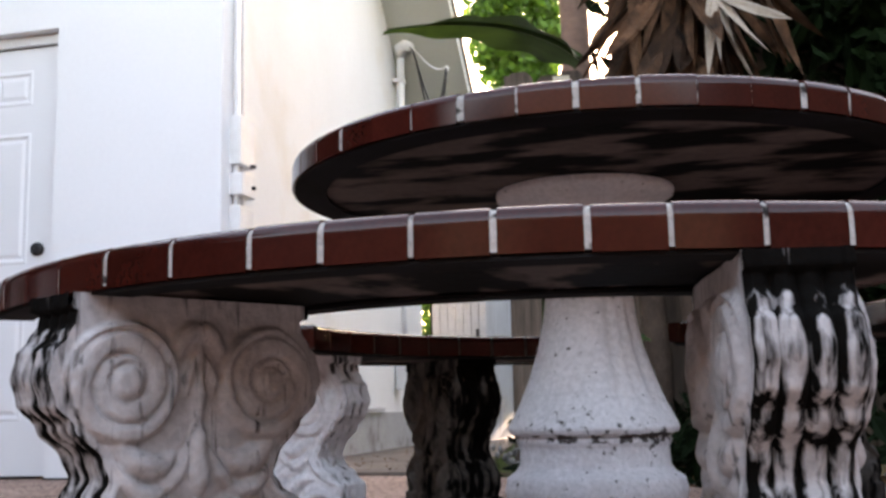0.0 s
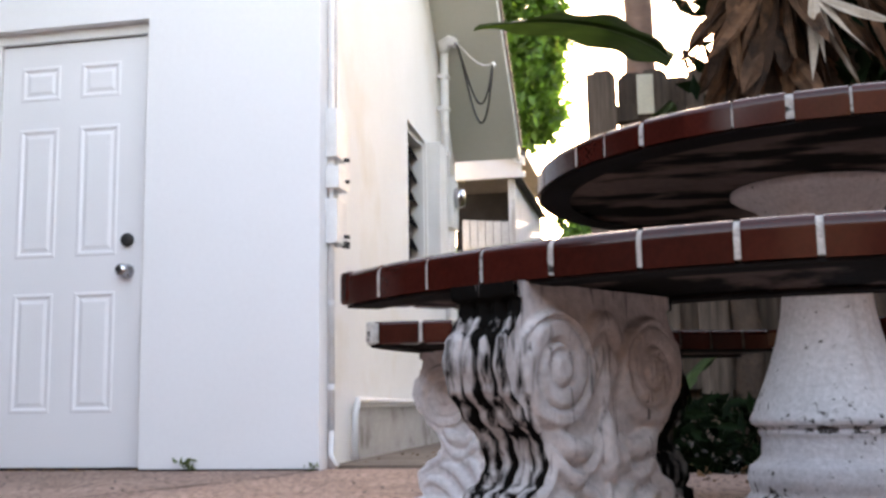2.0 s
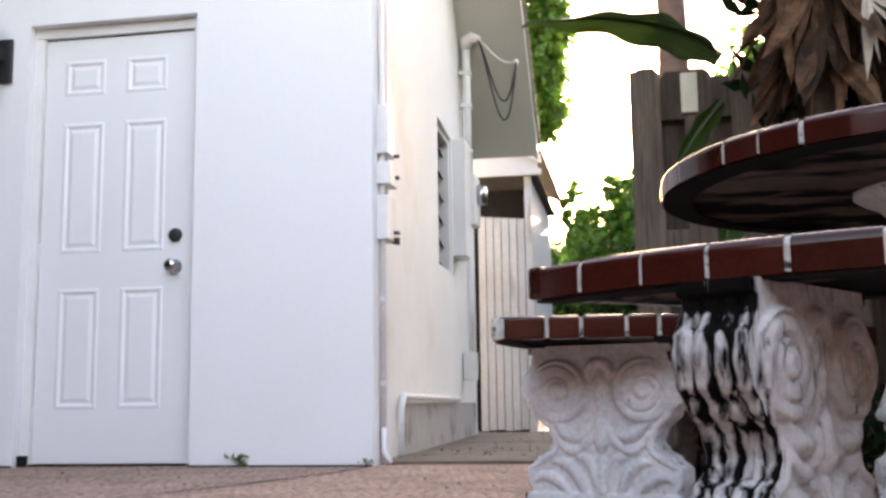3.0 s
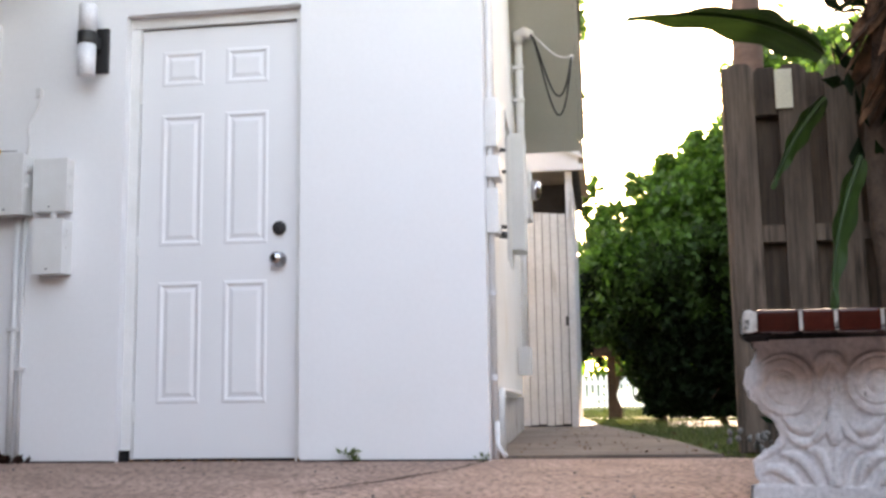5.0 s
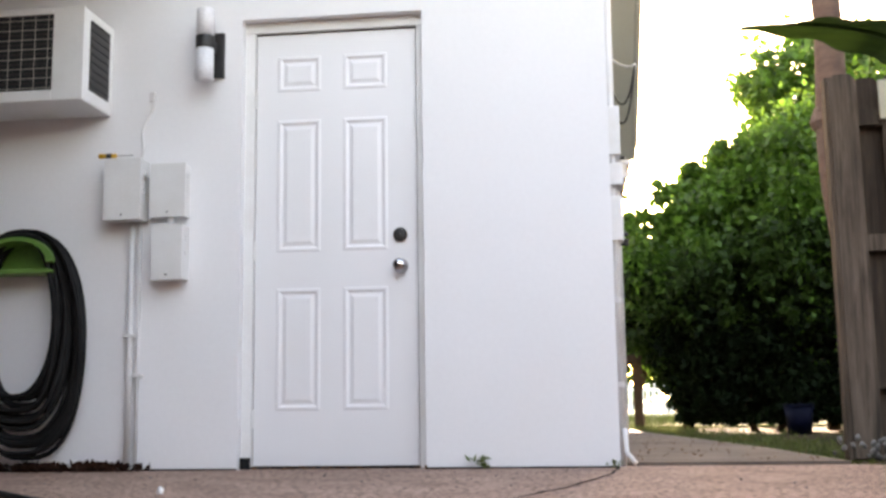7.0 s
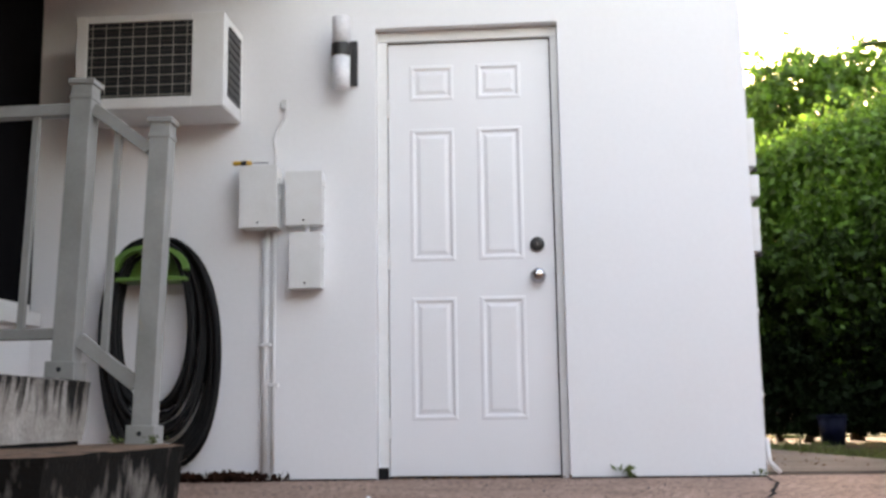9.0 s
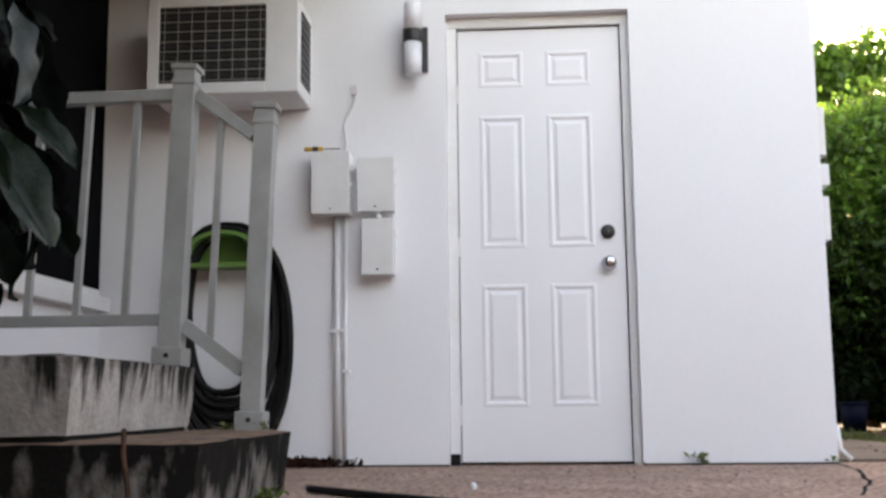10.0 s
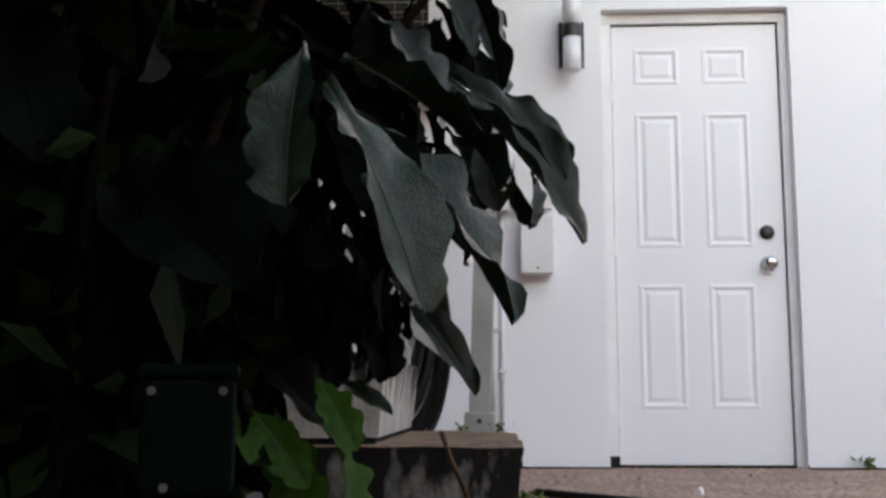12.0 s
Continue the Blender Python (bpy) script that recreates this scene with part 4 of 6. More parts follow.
part("front_lip", prism(bmesh.new(), [(0.18 * math.cos(a), 0.02 + 0.112 * math.sin(a)) for a in [math.pi * k / 16 for k in range(17)]] + inner, -0.165, -0.151), M_GREEN, hanger)
part("bottom_lip", boxed(-0.16, 0.16, -0.15, -0.012, -0.03, -0.012, bevel=0.004), M_GREEN, hanger)
hose = thing("garden_hose", "coiled black garden hose hanging from its hanger", "hose")
rg = random.Random(11)
for k in range(19):
    out = rg.random()
    left, right = 0.165 + 0.075 * out, 0.165 + 0.125 * out
    top = 1.045 + 0.03 * out + rg.uniform(-0.008, 0.008)
    bot = 0.34 - 0.27 * out + rg.uniform(-0.02, 0.02)
    yy = -0.03 - 0.115 * rg.random()
    pts = []
    for j in range(44):
        a = 2 * math.pi * j / 44
        c, s = math.cos(a), math.sin(a)
        z = (top + bot) / 2 + (top - bot) / 2 * s
        full = abs(c) ** 0.72
        pts.append((-1.05 + (right * full if c > 0 else -left * full) + 0.03 * out * (1 - s) / 2, yy + 0.012 * math.sin(3 * a + k), max(z, 0.02)))
    part("hose_loop", tube(bmesh.new(), pts, 0.0115, 7, closed=True), M_HOSE, hose, "", True)
ground_hose = thing("garden_hose", "black garden hose lying on the patio by the step", "hose")
pts = [(-0.42 + 0.02 * k, -1.35 - 0.016 * k - 0.1 * math.sin(k / 16), 0.013) for k in range(40)]
part("hose_run", tube(bmesh.new(), pts, 0.012, 8), M_HOSE, ground_hose, "", True)
part("hose_run", tube(bmesh.new(), [(0.28 + 0.16 * math.cos(a), -1.95 + 0.07 * math.sin(a), 0.013) for a in [2 * math.pi * k / 24 for k in range(24)]], 0.012, 8, closed=True), M_HOSE, ground_hose, "", True)

# ---- stair and railing ----
def rough_block(name, x0, x1, y0, y1, z0, z1, taper, seed):
    """A cast concrete block with worn, uneven edges; its front and end lean inwards towards the ground."""
    bm = bmesh.new()
    box(bm, x0, x1, y0, y1, z0, z1)
    bmesh.ops.subdivide_edges(bm, edges=bm.edges[:], cuts=14, use_grid_fill=True)
    for v in bm.verts:
        f = (z1 - v.co.z) / (z1 - z0)
        if v.co.x > x1 - 0.001:
            v.co.x -= taper * f
        if v.co.y < y0 + 0.001:
            v.co.y += taper * f * 0.6
        nz_ = noise.noise(Vector((v.co.x * 9, v.co.y * 9, v.co.z * 9 + seed)))
        edge = (v.co.z > z1 - 0.02)
        v.co += Vector((nz_ * 0.006, nz_ * 0.006, nz_ * (0.006 if edge else 0.002) - (0.008 if edge and (v.co.x > x1 - 0.02 or v.co.y < y0 + 0.02) else 0)))
    for f in bm.faces:
        f.material_index = 1 if f.normal.z > 0.7 else 0
    return bm


stair = thing("stair", "worn concrete stair with black streaks and brown treads", "stairs")
part("lower_step", rough_block("s", -1.645, -0.478, -2.36, -1.36, 0.0, 0.20, 0.022, 1), [M_STEP_DARK, M_TREAD], stair, "mildewed lower step")
part("landing", rough_block("s", -1.645, -0.785, -2.34, -1.38, 0.212, 0.405, 0.02, 7), [M_STEP, M_STEP], stair, "streaked upper step")
part("bed_joint", boxed(-1.64, -0.81, -2.32, -1.40, 0.195, 0.215), M_DARK_GAP, stair)

rail = thing("stair_railing", "pale painted metal stair railing with square posts", "railing")
RY = -1.41
LEAN = 0.034


def lean_x(x, z):
    """The railing leans a little towards the door."""
    return x + LEAN * (z - 0.4)


def post(x, z0, z1, w=0.036):
    m = Matrix.Translation((lean_x(x, z0), RY, z0)) @ pose(0, 0, 0, 0, math.degrees(LEAN), 0)
    h = z1 - z0
    p = part("post", boxed(-w, w, -w, w, 0, h, bevel=0.003, m=m), M_RAIL, rail)
    part("cap", boxed(-w - 0.008, w + 0.008, -w - 0.008, w + 0.008, h, h + 0.018, bevel=0.003, m=m), M_RAIL, p)
    part("collar", boxed(-w - 0.004, w + 0.004, -w - 0.004, w + 0.004, h - 0.05, h - 0.035, bevel=0.002, m=m), M_RAIL, p)
    part("foot", boxed(-w - 0.013, w + 0.013, -w - 0.013, w + 0.013, -0.001, 0.06, bevel=0.004, m=m), M_RAIL, p)
    part("bolt", lathe(bmesh.new(), [(0.008, 0), (0.008, 0.005)], 10, m @ Matrix.Translation((0, -w - 0.013, 0.034)) @ pose(0, 0, 0, 90)), M_BLACK, p)


post(-0.858, 0.402, 1.375)
post(-0.586, 0.198, 1.235, 0.033)


def bar(name, a, b, w, h):
    a, b = Vector(a), Vector(b)
    d = b - a
    ang = math.degrees(math.atan2(-d.z, d.x))
    part(name, boxed(0, d.length, -w, w, -h, h, bevel=0.003, m=Matrix.Translation(a) @ pose(0, 0, 0, 0, ang, 0)), M_RAIL, rail)


def baluster(x, z0, z1):
    m = Matrix.Translation((lean_x(x, z0), RY, z0)) @ pose(0, 0, 0, 0, math.degrees(LEAN), 0)
    part("baluster", boxed(-0.0105, 0.0105, -0.0105, 0.0105, 0, z1 - z0, m=m), M_RAIL, rail)


bar("handrail", (-1.645, RY, 1.285), (-0.866, RY, 1.295), 0.022, 0.02)
bar("bottom_rail", (-1.645, RY, 0.552), (-0.892, RY, 0.552), 0.016, 0.018)
bar("handrail", (-0.79, RY, 1.295), (-0.595, RY, 1.15), 0.022, 0.02)
bar("bottom_rail", (-0.817, RY, 0.535), (-0.622, RY, 0.385), 0.016, 0.022)
for x in (-1.018, -1.180, -1.342, -1.504):
    baluster(x, 0.57, 1.275)
baluster(-0.734, 0.478, 1.215)

# ---- side wall services ----
riser = thing("conduit", "white conduit with small junction boxes at the house corner", "conduit")
cx_ = side_x(0.15) + 0.022
part("tube", tube(bmesh.new(), [(cx_, 0.12, 0.0), (cx_, 0.12, 3.2)], 0.014, 10), M_PIPE, riser, "", True)
part("tube", tube(bmesh.new(), [(cx_ + 0.012, 0.16, 1.15), (cx_ + 0.012, 0.16, 3.2)], 0.009, 10), M_PIPE, riser, "", True)
part("foot", tube(bmesh.new(), [(cx_ + 0.01, 0.09, 0.16), (cx_ + 0.014, 0.07, 0.06), (cx_ + 0.05, 0.04, 0.015)], 0.011, 8), M_PIPE, riser, "", True)
for z0, z1, d in ((1.375, 1.60, 0.062), (1.235, 1.335, 0.07), (0.985, 1.185, 0.062)):
    part("junction_box", boxed(side_x(0.2), side_x(0.2) + d, 0.085, 0.235, z0, z1, bevel=0.005), M_PIPE, riser)
for z in (1.385, 1.285, 1.03, 0.985, 1.0):
    part("spigot", tube(bmesh.new(), [(cx_ + 0.03, 0.20, z), (cx_ + 0.062, 0.19, z - 0.006)], 0.009, 8), M_CABLE, riser, "dark metal spigot", True)
for z in (0.35, 0.72):
    part("coupling", lathe(bmesh.new(), [(0.018, z - 0.012), (0.018, z + 0.012)], 12, Matrix.Translation((cx_, 0.12, 0))), M_PIPE, riser)
ledge = thing("water_pipe", "white pipe along the foot of the side wall", "pipe")
part("tube", tube(bmesh.new(), [(side_x(0.55) + 0.03, 0.5, 0.02), (side_x(0.55) + 0.03, 0.52, 0.24), (side_x(0.6) + 0.03, 0.58, 0.295), (side_x(2.7) + 0.03, 2.7, 0.285)], 0.016, 10), M_PIPE, ledge, "", True)
structure(part("plinth", plan_slab(bmesh.new(), [(side_x(0.62) + 0.012, 0.62), (side_x(3.9) + 0.012, 3.9), (side_x(3.9) - 0.03, 3.9), (side_x(0.62) - 0.03, 0.62)], -0.05, 0.262), M_PLINTH), "grey cement plinth of the side wall", "plinth")

meter = thing("electric_meter", "white electric panel with a round meter and service mast", "electric meter")
px = side_x(3.0)
part("panel", boxed(px, px + 0.10, 2.76, 3.02, 1.27, 2.10, bevel=0.006), M_TRIM, meter)
part("meter_can", boxed(px, px + 0.12, 3.12, 3.34, 1.55, 1.92, bevel=0.008), M_GREY_METAL, meter)
part("dial", lathe(bmesh.new(), [(0.075, 0), (0.075, 0.04), (0.06, 0.07)], 20, Matrix.Translation((px + 0.12, 3.23, 1.78)) @ pose(0, 0, 0, 0, 90, 0)), M_CHROME, meter, "round glass meter", True)
part("mast", tube(bmesh.new(), [(px + 0.05, 3.23, 1.92), (px + 0.05, 3.23, 2.92)], 0.03, 12), M_PIPE, meter, "", True)
part("weatherhead", tube(bmesh.new(), [(px + 0.05, 3.23, 2.90), (px + 0.055, 3.22, 2.97), (px + 0.10, 3.2, 2.985), (px + 0.15, 3.19, 2.955)], [0.036, 0.05, 0.05, 0.035], 12), M_PIPE, meter, "", True)
for z in (2.1, 2.45, 2.7):
    part("strap", boxed(px, px + 0.085, 3.19, 3.27, z, z + 0.03), M_PIPE, meter)
part("tube", tube(bmesh.new(), [(px + 0.05, 3.23, 1.55), (px + 0.05, 3.23, 0.62)], 0.02, 10), M_PIPE, meter, "", True)
part("lower_box", boxed(px, px + 0.09, 3.17, 3.29, 0.42, 0.62, bevel=0.005), M_GREY_METAL, meter)
wires = thing("service_wire", "drooping dark service wires at the eave", "cable")
A, B = Vector((px + 0.15, 3.19, 2.955)), Vector((1.95, 3.05, 2.72))
for k, sag in enumerate((0.50, 0.36, 0.06)):
    pts = []
    for j in range(17):
        u = j / 16
        p = A.lerp(B, u)
        skew = u ** 1.5
        p.z -= sag * 4 * skew * (1 - skew)
        p.y -= 0.02 * k
        pts.append(p)
    part("wire", tube(bmesh.new(), pts, 0.008 if k < 2 else 0.006, 6), M_CABLE if k < 2 else M_PIPE, wires, "", True)
part("insulator", lathe(bmesh.new(), [(0.012, -0.02), (0.018, 0), (0.012, 0.02)], 10, Matrix.Translation(B)), M_WHITE_METAL, wires)

# ---- shed at the end of the path ----
shed = thing("shed", "lean-to shed of pale vertical boards with a white gable", "shed")
SY = 4.62
for k in range(6):
    x0 = 1.415 + k * 0.068
    part("board", boxed(x0 + 0.003, x0 + 0.065, SY, SY + 0.022, 0.02 + 0.006 * (k % 3), 1.86 - 0.006 * k, bevel=0.002), M_SIDING, shed)
part("backing", boxed(1.40, 1.825, SY + 0.024, SY + 0.04, 0.01, 1.85), M_DARK_GAP, shed)
part("corner_post", boxed(1.828, 1.885, SY - 0.01, SY + 0.06, 0.0, 2.199), M_SIDING, shed)
part("side_wall", boxed(1.84, 1.875, SY + 0.061, 6.8, 0.0, 2.199), M_SIDING, shed)
# near-black back wall, its colour standing in for the dark inside
part("back_wall", boxed(1.0, 1.84, 6.7, 6.78, 0.0, 2.42), M_DARK_GAP, shed)
part("gable", prism(bmesh.new(), [(1.30, 2.25), (1.95, 2.24), (1.95, 2.32), (1.30, 2.62)], SY - 0.05, SY - 0.02), M_TRIM, shed, "white painted gable board")
part("rake_board", prism(bmesh.new(), [(1.30, 2.62), (1.985, 2.30), (1.985, 2.37), (1.30, 2.70)], SY - 0.10, SY - 0.052), M_TRIM, shed)
part("fascia", boxed(1.30, 1.985, SY - 0.075, SY - 0.052, 2.20, 2.25), M_TRIM, shed)
part("roof", prism(bmesh.new(), [(1.25, 2.73), (2.0, 2.375), (2.0, 2.41), (1.25, 2.77)], SY - 0.1, 6.9), M_ROOF, shed)
# soffit in dark grey, the shade of the inside put into its colour
part("soffit", boxed(1.30, 1.95, SY - 0.02, 6.7, 2.2, 2.215), M_BLOCK, shed)
# near-black sheet added behind the opening to stand for its shade
part("inner_wall", boxed(1.26, 1.835, SY + 0.55, SY + 0.58, 0.0, 2.199), M_DARK_GAP, shed)
part("latch", boxed(1.80, 1.83, SY - 0.03, SY - 0.012, 0.86, 0.94), M_BLACK, shed)

# ---- fence ----
fence = thing("board_fence", "tall weathered grey-brown wooden board fence in shade", "fence")
FY = 0.86
part("post", boxed(2.75, 2.84, FY - 0.045, FY + 0.045, -0.02, 1.90, bevel=0.006), M_FENCE, fence)
rgf = random.Random(8)
x = 2.795
k = 0
while x < 7.4:
    w = 0.138 + rgf.uniform(-0.006, 0.006)
    top = 1.90 + rgf.uniform(-0.02, 0.015)
    lean = rgf.uniform(-0.4, 0.4)
    bm = bmesh.new()
    outline = [(-w / 2, 0), (w / 2, 0), (w / 2, top - 0.035), (w / 2 - 0.03, top), (-w / 2 + 0.03, top), (-w / 2, top - 0.035)]
    front = k % 2 == 0
    y = FY - 0.068 if front else FY + 0.02
    prism(bm, outline, 0, 0.018)
    b = part("board", bm, M_FENCE, fence)
    b.matrix_local = pose(x + (0.045 if k == 0 else 0.07), y, -0.01, rgf.uniform(-0.4, 0.4), lean, rgf.uniform(-1.5, 1.5))
    x += 0.112
    k += 1
for z in (0.32, 1.0, 1.64):
    part("rail", boxed(2.80, 7.4, FY - 0.048, FY + 0.018, z, z + 0.085, bevel=0.004), M_FENCE, fence)
# pale patch put on the fence for the light seen between its boards
pale = tagged(part("notice_board", boxed(3.0, 3.08, FY - 0.095, FY - 0.072, 1.66, 1.86, bevel=0.002), M_GAP_LIGHT), "pale patch standing for light between the fence boards", "board")


# ---- planter block by the stair ----
tagged(part("planter_wall", rough_block("s", -1.645, -1.02, -2.66, -2.39, -0.04, 0.43, 0.004, 3), [M_BLOCK, M_BLOCK]), "plain grey concrete block beside the stair", "planter wall")


# ---- big-leaved bush ----
def big_leaf(n_lobes, seed, material=M_BUSH):
    """A blade of unit length along +x: broad towards the tip, with lobes, folded on its midrib and drooping."""
    rg = random.Random(seed)
    bm = bmesh.new()
    rows = []
    nx, ny = 22, 8
    ph = rg.uniform(0, 6)
    for i in range(nx + 1):
        u = i / nx
        w = 0.245 * (math.sin(math.pi / 2 * u / 0.66) ** 1.1 if u < 0.66 else math.sqrt(max(0.0, 1 - ((u - 0.66) / 0.345) ** 2)) ** 0.85)
        if n_lobes:
            w *= 1 - 0.28 * (0.5 - 0.5 * math.cos(2 * math.pi * n_lobes * u + ph)) ** 2 * (1 if u < 0.9 else 0.2)
        w = max(w, 0.006)
        row = []
        for j in range(ny + 1):
            v = -1 + 2 * j / ny
            wave = 0.03 * math.sin(9 * u + 2.5 * v + ph) * abs(v) + 0.02 * math.sin(24 * u + ph + 2 * v) * v * v
            z = 0.10 * abs(v) * (w / 0.25) - 0.22 * u * u + wave - (0.010 if j == ny // 2 else 0)
            row.append(bm.verts.new((u, v * w * (1 + 0.06 * math.sin(15 * u + ph + v)), z)))
        rows.append(row)
    for a, b in zip(rows, rows[1:]):
        for j in range(ny):
            f = bm.faces.new((a[j], b[j], b[j + 1], a[j + 1]))
            f.smooth = True
    # midrib
    before = len(bm.faces)
    tube(bm, [(u / 10, 0, -0.22 * (u / 10) ** 2 - 0.006) for u in range(11)], [0.011 * (1 - 0.8 * u / 10) for u in range(11)], 5)
    bm.faces.ensure_lookup_table()
    for f in bm.faces[before:]:
        f.material_index = 1
    me = bpy.data.meshes.new("leaf")
    bm.to_mesh(me)
    bm.free()
    me.materials.append(material)
    me.materials.append(M_VEIN if material is M_BUSH else material)
    return me


LEAVES = [big_leaf(4, 1), big_leaf(3, 2), big_leaf(4, 3), big_leaf(0, 4), big_leaf(3, 5)]
# leaves whose dark colour stands in for the shade inside the shrub
SHADED = [big_leaf(4, 11, M_BUSH_SHADE), big_leaf(3, 12, M_BUSH_SHADE), big_leaf(0, 13, M_BUSH_SHADE), big_leaf(3, 14, M_BUSH_SHADE)]
bush = thing("shrub", "large shrub with big glossy dark green lobed leaves", "shrub", pose(-1.1, -3.15, 0))


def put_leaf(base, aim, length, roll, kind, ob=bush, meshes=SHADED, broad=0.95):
    base, aim = Vector(base), Vector(aim).normalized()
    q = aim.to_track_quat("X", "Z").to_matrix().to_4x4()
    lf = link_mesh("leaf", meshes[kind % len(meshes)], ob)
    lf.matrix_local = Matrix.Translation(base - ob.location) @ q @ pose(0, 0, 0, roll, 0, 0) @ Matrix.Diagonal((length, length * broad, length, 1))
    return lf


stems = []
for bx, by, tx, ty, tz in ((-1.15, -3.1, -0.62, -3.2, 0.92), (-1.15, -3.15, -0.75, -3.3, 1.18), (-1.2, -3.1, -1.05, -3.35, 1.25), (-1.25, -3.2, -1.35, -3.4, 1.1), (-1.1, -3.1, -0.80, -2.95, 0.62), (-1.2, -3.2, -1.0, -3.5, 0.7), (-1.2, -3.0, -0.7, -3.0, 1.4)):
    b, t = Vector((bx, by, -0.05)), Vector((tx, ty, tz))
    pts = [b.lerp(t, u / 8) + Vector((0, 0, 0.12 * math.sin(math.pi * u / 8))) for u in range(9)]
    stems.append(pts)
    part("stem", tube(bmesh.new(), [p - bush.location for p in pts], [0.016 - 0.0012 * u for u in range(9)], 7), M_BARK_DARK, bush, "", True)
# leaves along the open side, from leaf foot to tip, with a roll
def hang(foot, tip, roll, kind, broad=0.95, meshes=LEAVES):
    foot, tip = Vector(foot), Vector(tip)
    return put_leaf(foot, tip - foot + Vector((0, 0, 0.10 * (tip - foot).length)), (tip - foot).length * 1.04, roll, kind, bush, meshes, broad)


for h in (((-0.682, -3.94, 0.576), (-0.696, -4.00, 0.455), 10, 0, 1.00), ((-0.679, -3.86, 0.568), (-0.576, -3.92, 0.394), 12, 1, 0.80),
          ((-0.676, -3.74, 0.580), (-0.505, -3.80, 0.401), 8, 2, 0.57), ((-0.708, -3.56, 0.692), (-0.510, -3.62, 0.558), -20, 0, 0.62),
          ((-0.619, -3.29, 0.757), (-0.409, -3.35, 0.544), 25, 1, 0.54), ((-0.558, -3.18, 0.763), (-0.429, -3.24, 0.661), 30, 3, 0.53),
          ((-0.617, -3.36, 0.746), (-0.449, -3.42, 0.601), 35, 4, 0.43), ((-0.600, -3.16, 0.978), (-0.490, -3.22, 0.771), -25, 3, 0.58),
          ((-0.644, -3.20, 0.958), (-0.559, -3.26, 0.817), 15, 1, 0.63), ((-0.512, -3.21, 0.633), (-0.501, -3.27, 0.544), 60, 3, 0.54),
          ((-0.481, -3.21, 0.629), (-0.470, -3.27, 0.542), -50, 3, 0.55), ((-0.551, -3.24, 0.679), (-0.536, -3.30, 0.570), 20, 3, 0.86),
          ((-0.720, -3.13, 0.509), (-0.570, -3.19, 0.328), 40, 3, 0.41), ((-0.780, -3.11, 0.327), (-0.700, -3.17, 0.285), 40, 3, 0.50),
          ((-0.688, -3.46, 0.781), (-0.591, -3.52, 0.666), 20, 2, 0.77), ((-0.631, -3.56, 0.659), (-0.510, -3.62, 0.537), -35, 0, 0.64),
          ((-0.683, -3.56, 0.552), (-0.602, -3.62, 0.416), -30, 2, 0.68), ((-0.617, -3.11, 0.961), (-0.530, -3.17, 0.835), 25, 4, 0.71)):
    hang(*h)
for foot, tip, roll in (((-0.861, -3.17, 0.287), (-0.804, -3.23, 0.124), 35), ((-0.780, -3.17, 0.263), (-0.709, -3.23, 0.115), -20), ((-0.894, -3.19, 0.287), (-0.809, -3.25, 0.189), 40), ((-0.913, -3.22, 0.296), (-0.865, -3.28, 0.225), -10), ((-0.795, -3.21, 0.332), (-0.734, -3.27, 0.242), 30)):
    lf = hang(foot, tip, roll, 0)
    lf.data = lf.data.copy()
    lf.data.materials[0] = M_YOUNG
    lf["label"] = "bright green young leaf"
rgb = random.Random(21)
for k in range(230):
    u = rgb.random()
    x = -0.94 - 0.85 * u + rgb.uniform(-0.05, 0.05)
    y = rgb.uniform(-3.52, -2.75)
    z = 0.10 + 1.45 * rgb.random() ** 0.9
    if x > -0.85 and z < 0.5:
        continue
    if x > -1.0 and z > 0.8:
        x -= 0.25
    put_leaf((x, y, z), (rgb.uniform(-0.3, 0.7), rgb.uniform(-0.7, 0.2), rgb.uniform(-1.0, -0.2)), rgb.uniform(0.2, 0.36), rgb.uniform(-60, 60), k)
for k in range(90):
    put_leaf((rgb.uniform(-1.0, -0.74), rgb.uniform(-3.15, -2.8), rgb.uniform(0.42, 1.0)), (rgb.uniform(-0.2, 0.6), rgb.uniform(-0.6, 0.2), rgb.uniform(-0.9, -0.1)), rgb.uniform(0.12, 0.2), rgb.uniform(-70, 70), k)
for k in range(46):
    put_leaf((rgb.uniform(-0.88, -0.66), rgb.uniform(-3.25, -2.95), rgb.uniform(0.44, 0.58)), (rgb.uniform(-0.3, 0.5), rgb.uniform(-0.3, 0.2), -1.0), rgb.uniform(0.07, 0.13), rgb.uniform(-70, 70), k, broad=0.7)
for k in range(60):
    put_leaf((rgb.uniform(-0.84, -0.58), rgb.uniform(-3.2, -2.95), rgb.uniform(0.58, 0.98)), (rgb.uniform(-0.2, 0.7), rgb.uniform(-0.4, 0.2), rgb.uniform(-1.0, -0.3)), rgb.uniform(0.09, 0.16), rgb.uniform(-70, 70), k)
# leaves above the view, added to shade the ones below
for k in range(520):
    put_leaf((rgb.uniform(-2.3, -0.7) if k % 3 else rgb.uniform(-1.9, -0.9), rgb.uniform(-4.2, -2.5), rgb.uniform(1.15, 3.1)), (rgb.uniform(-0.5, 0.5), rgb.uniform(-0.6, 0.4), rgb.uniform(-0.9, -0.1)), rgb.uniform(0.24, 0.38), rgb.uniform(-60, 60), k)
pts = np.random.default_rng(5).normal(size=(2600, 3)) * [0.26, 0.2, 0.42] + [-0.28, 0.05, 0.72]
# upper fill lies above the view, added to keep skylight off the bush
high = np.random.default_rng(6).normal(size=(9000, 3)) * [0.6, 0.6, 0.8] + [-0.6, -0.1, 2.7]
pts = np.concatenate([pts[(pts[:, 2] > 0.05) & (pts[:, 0] < 0.22)], high[high[:, 2] > 1.2]])
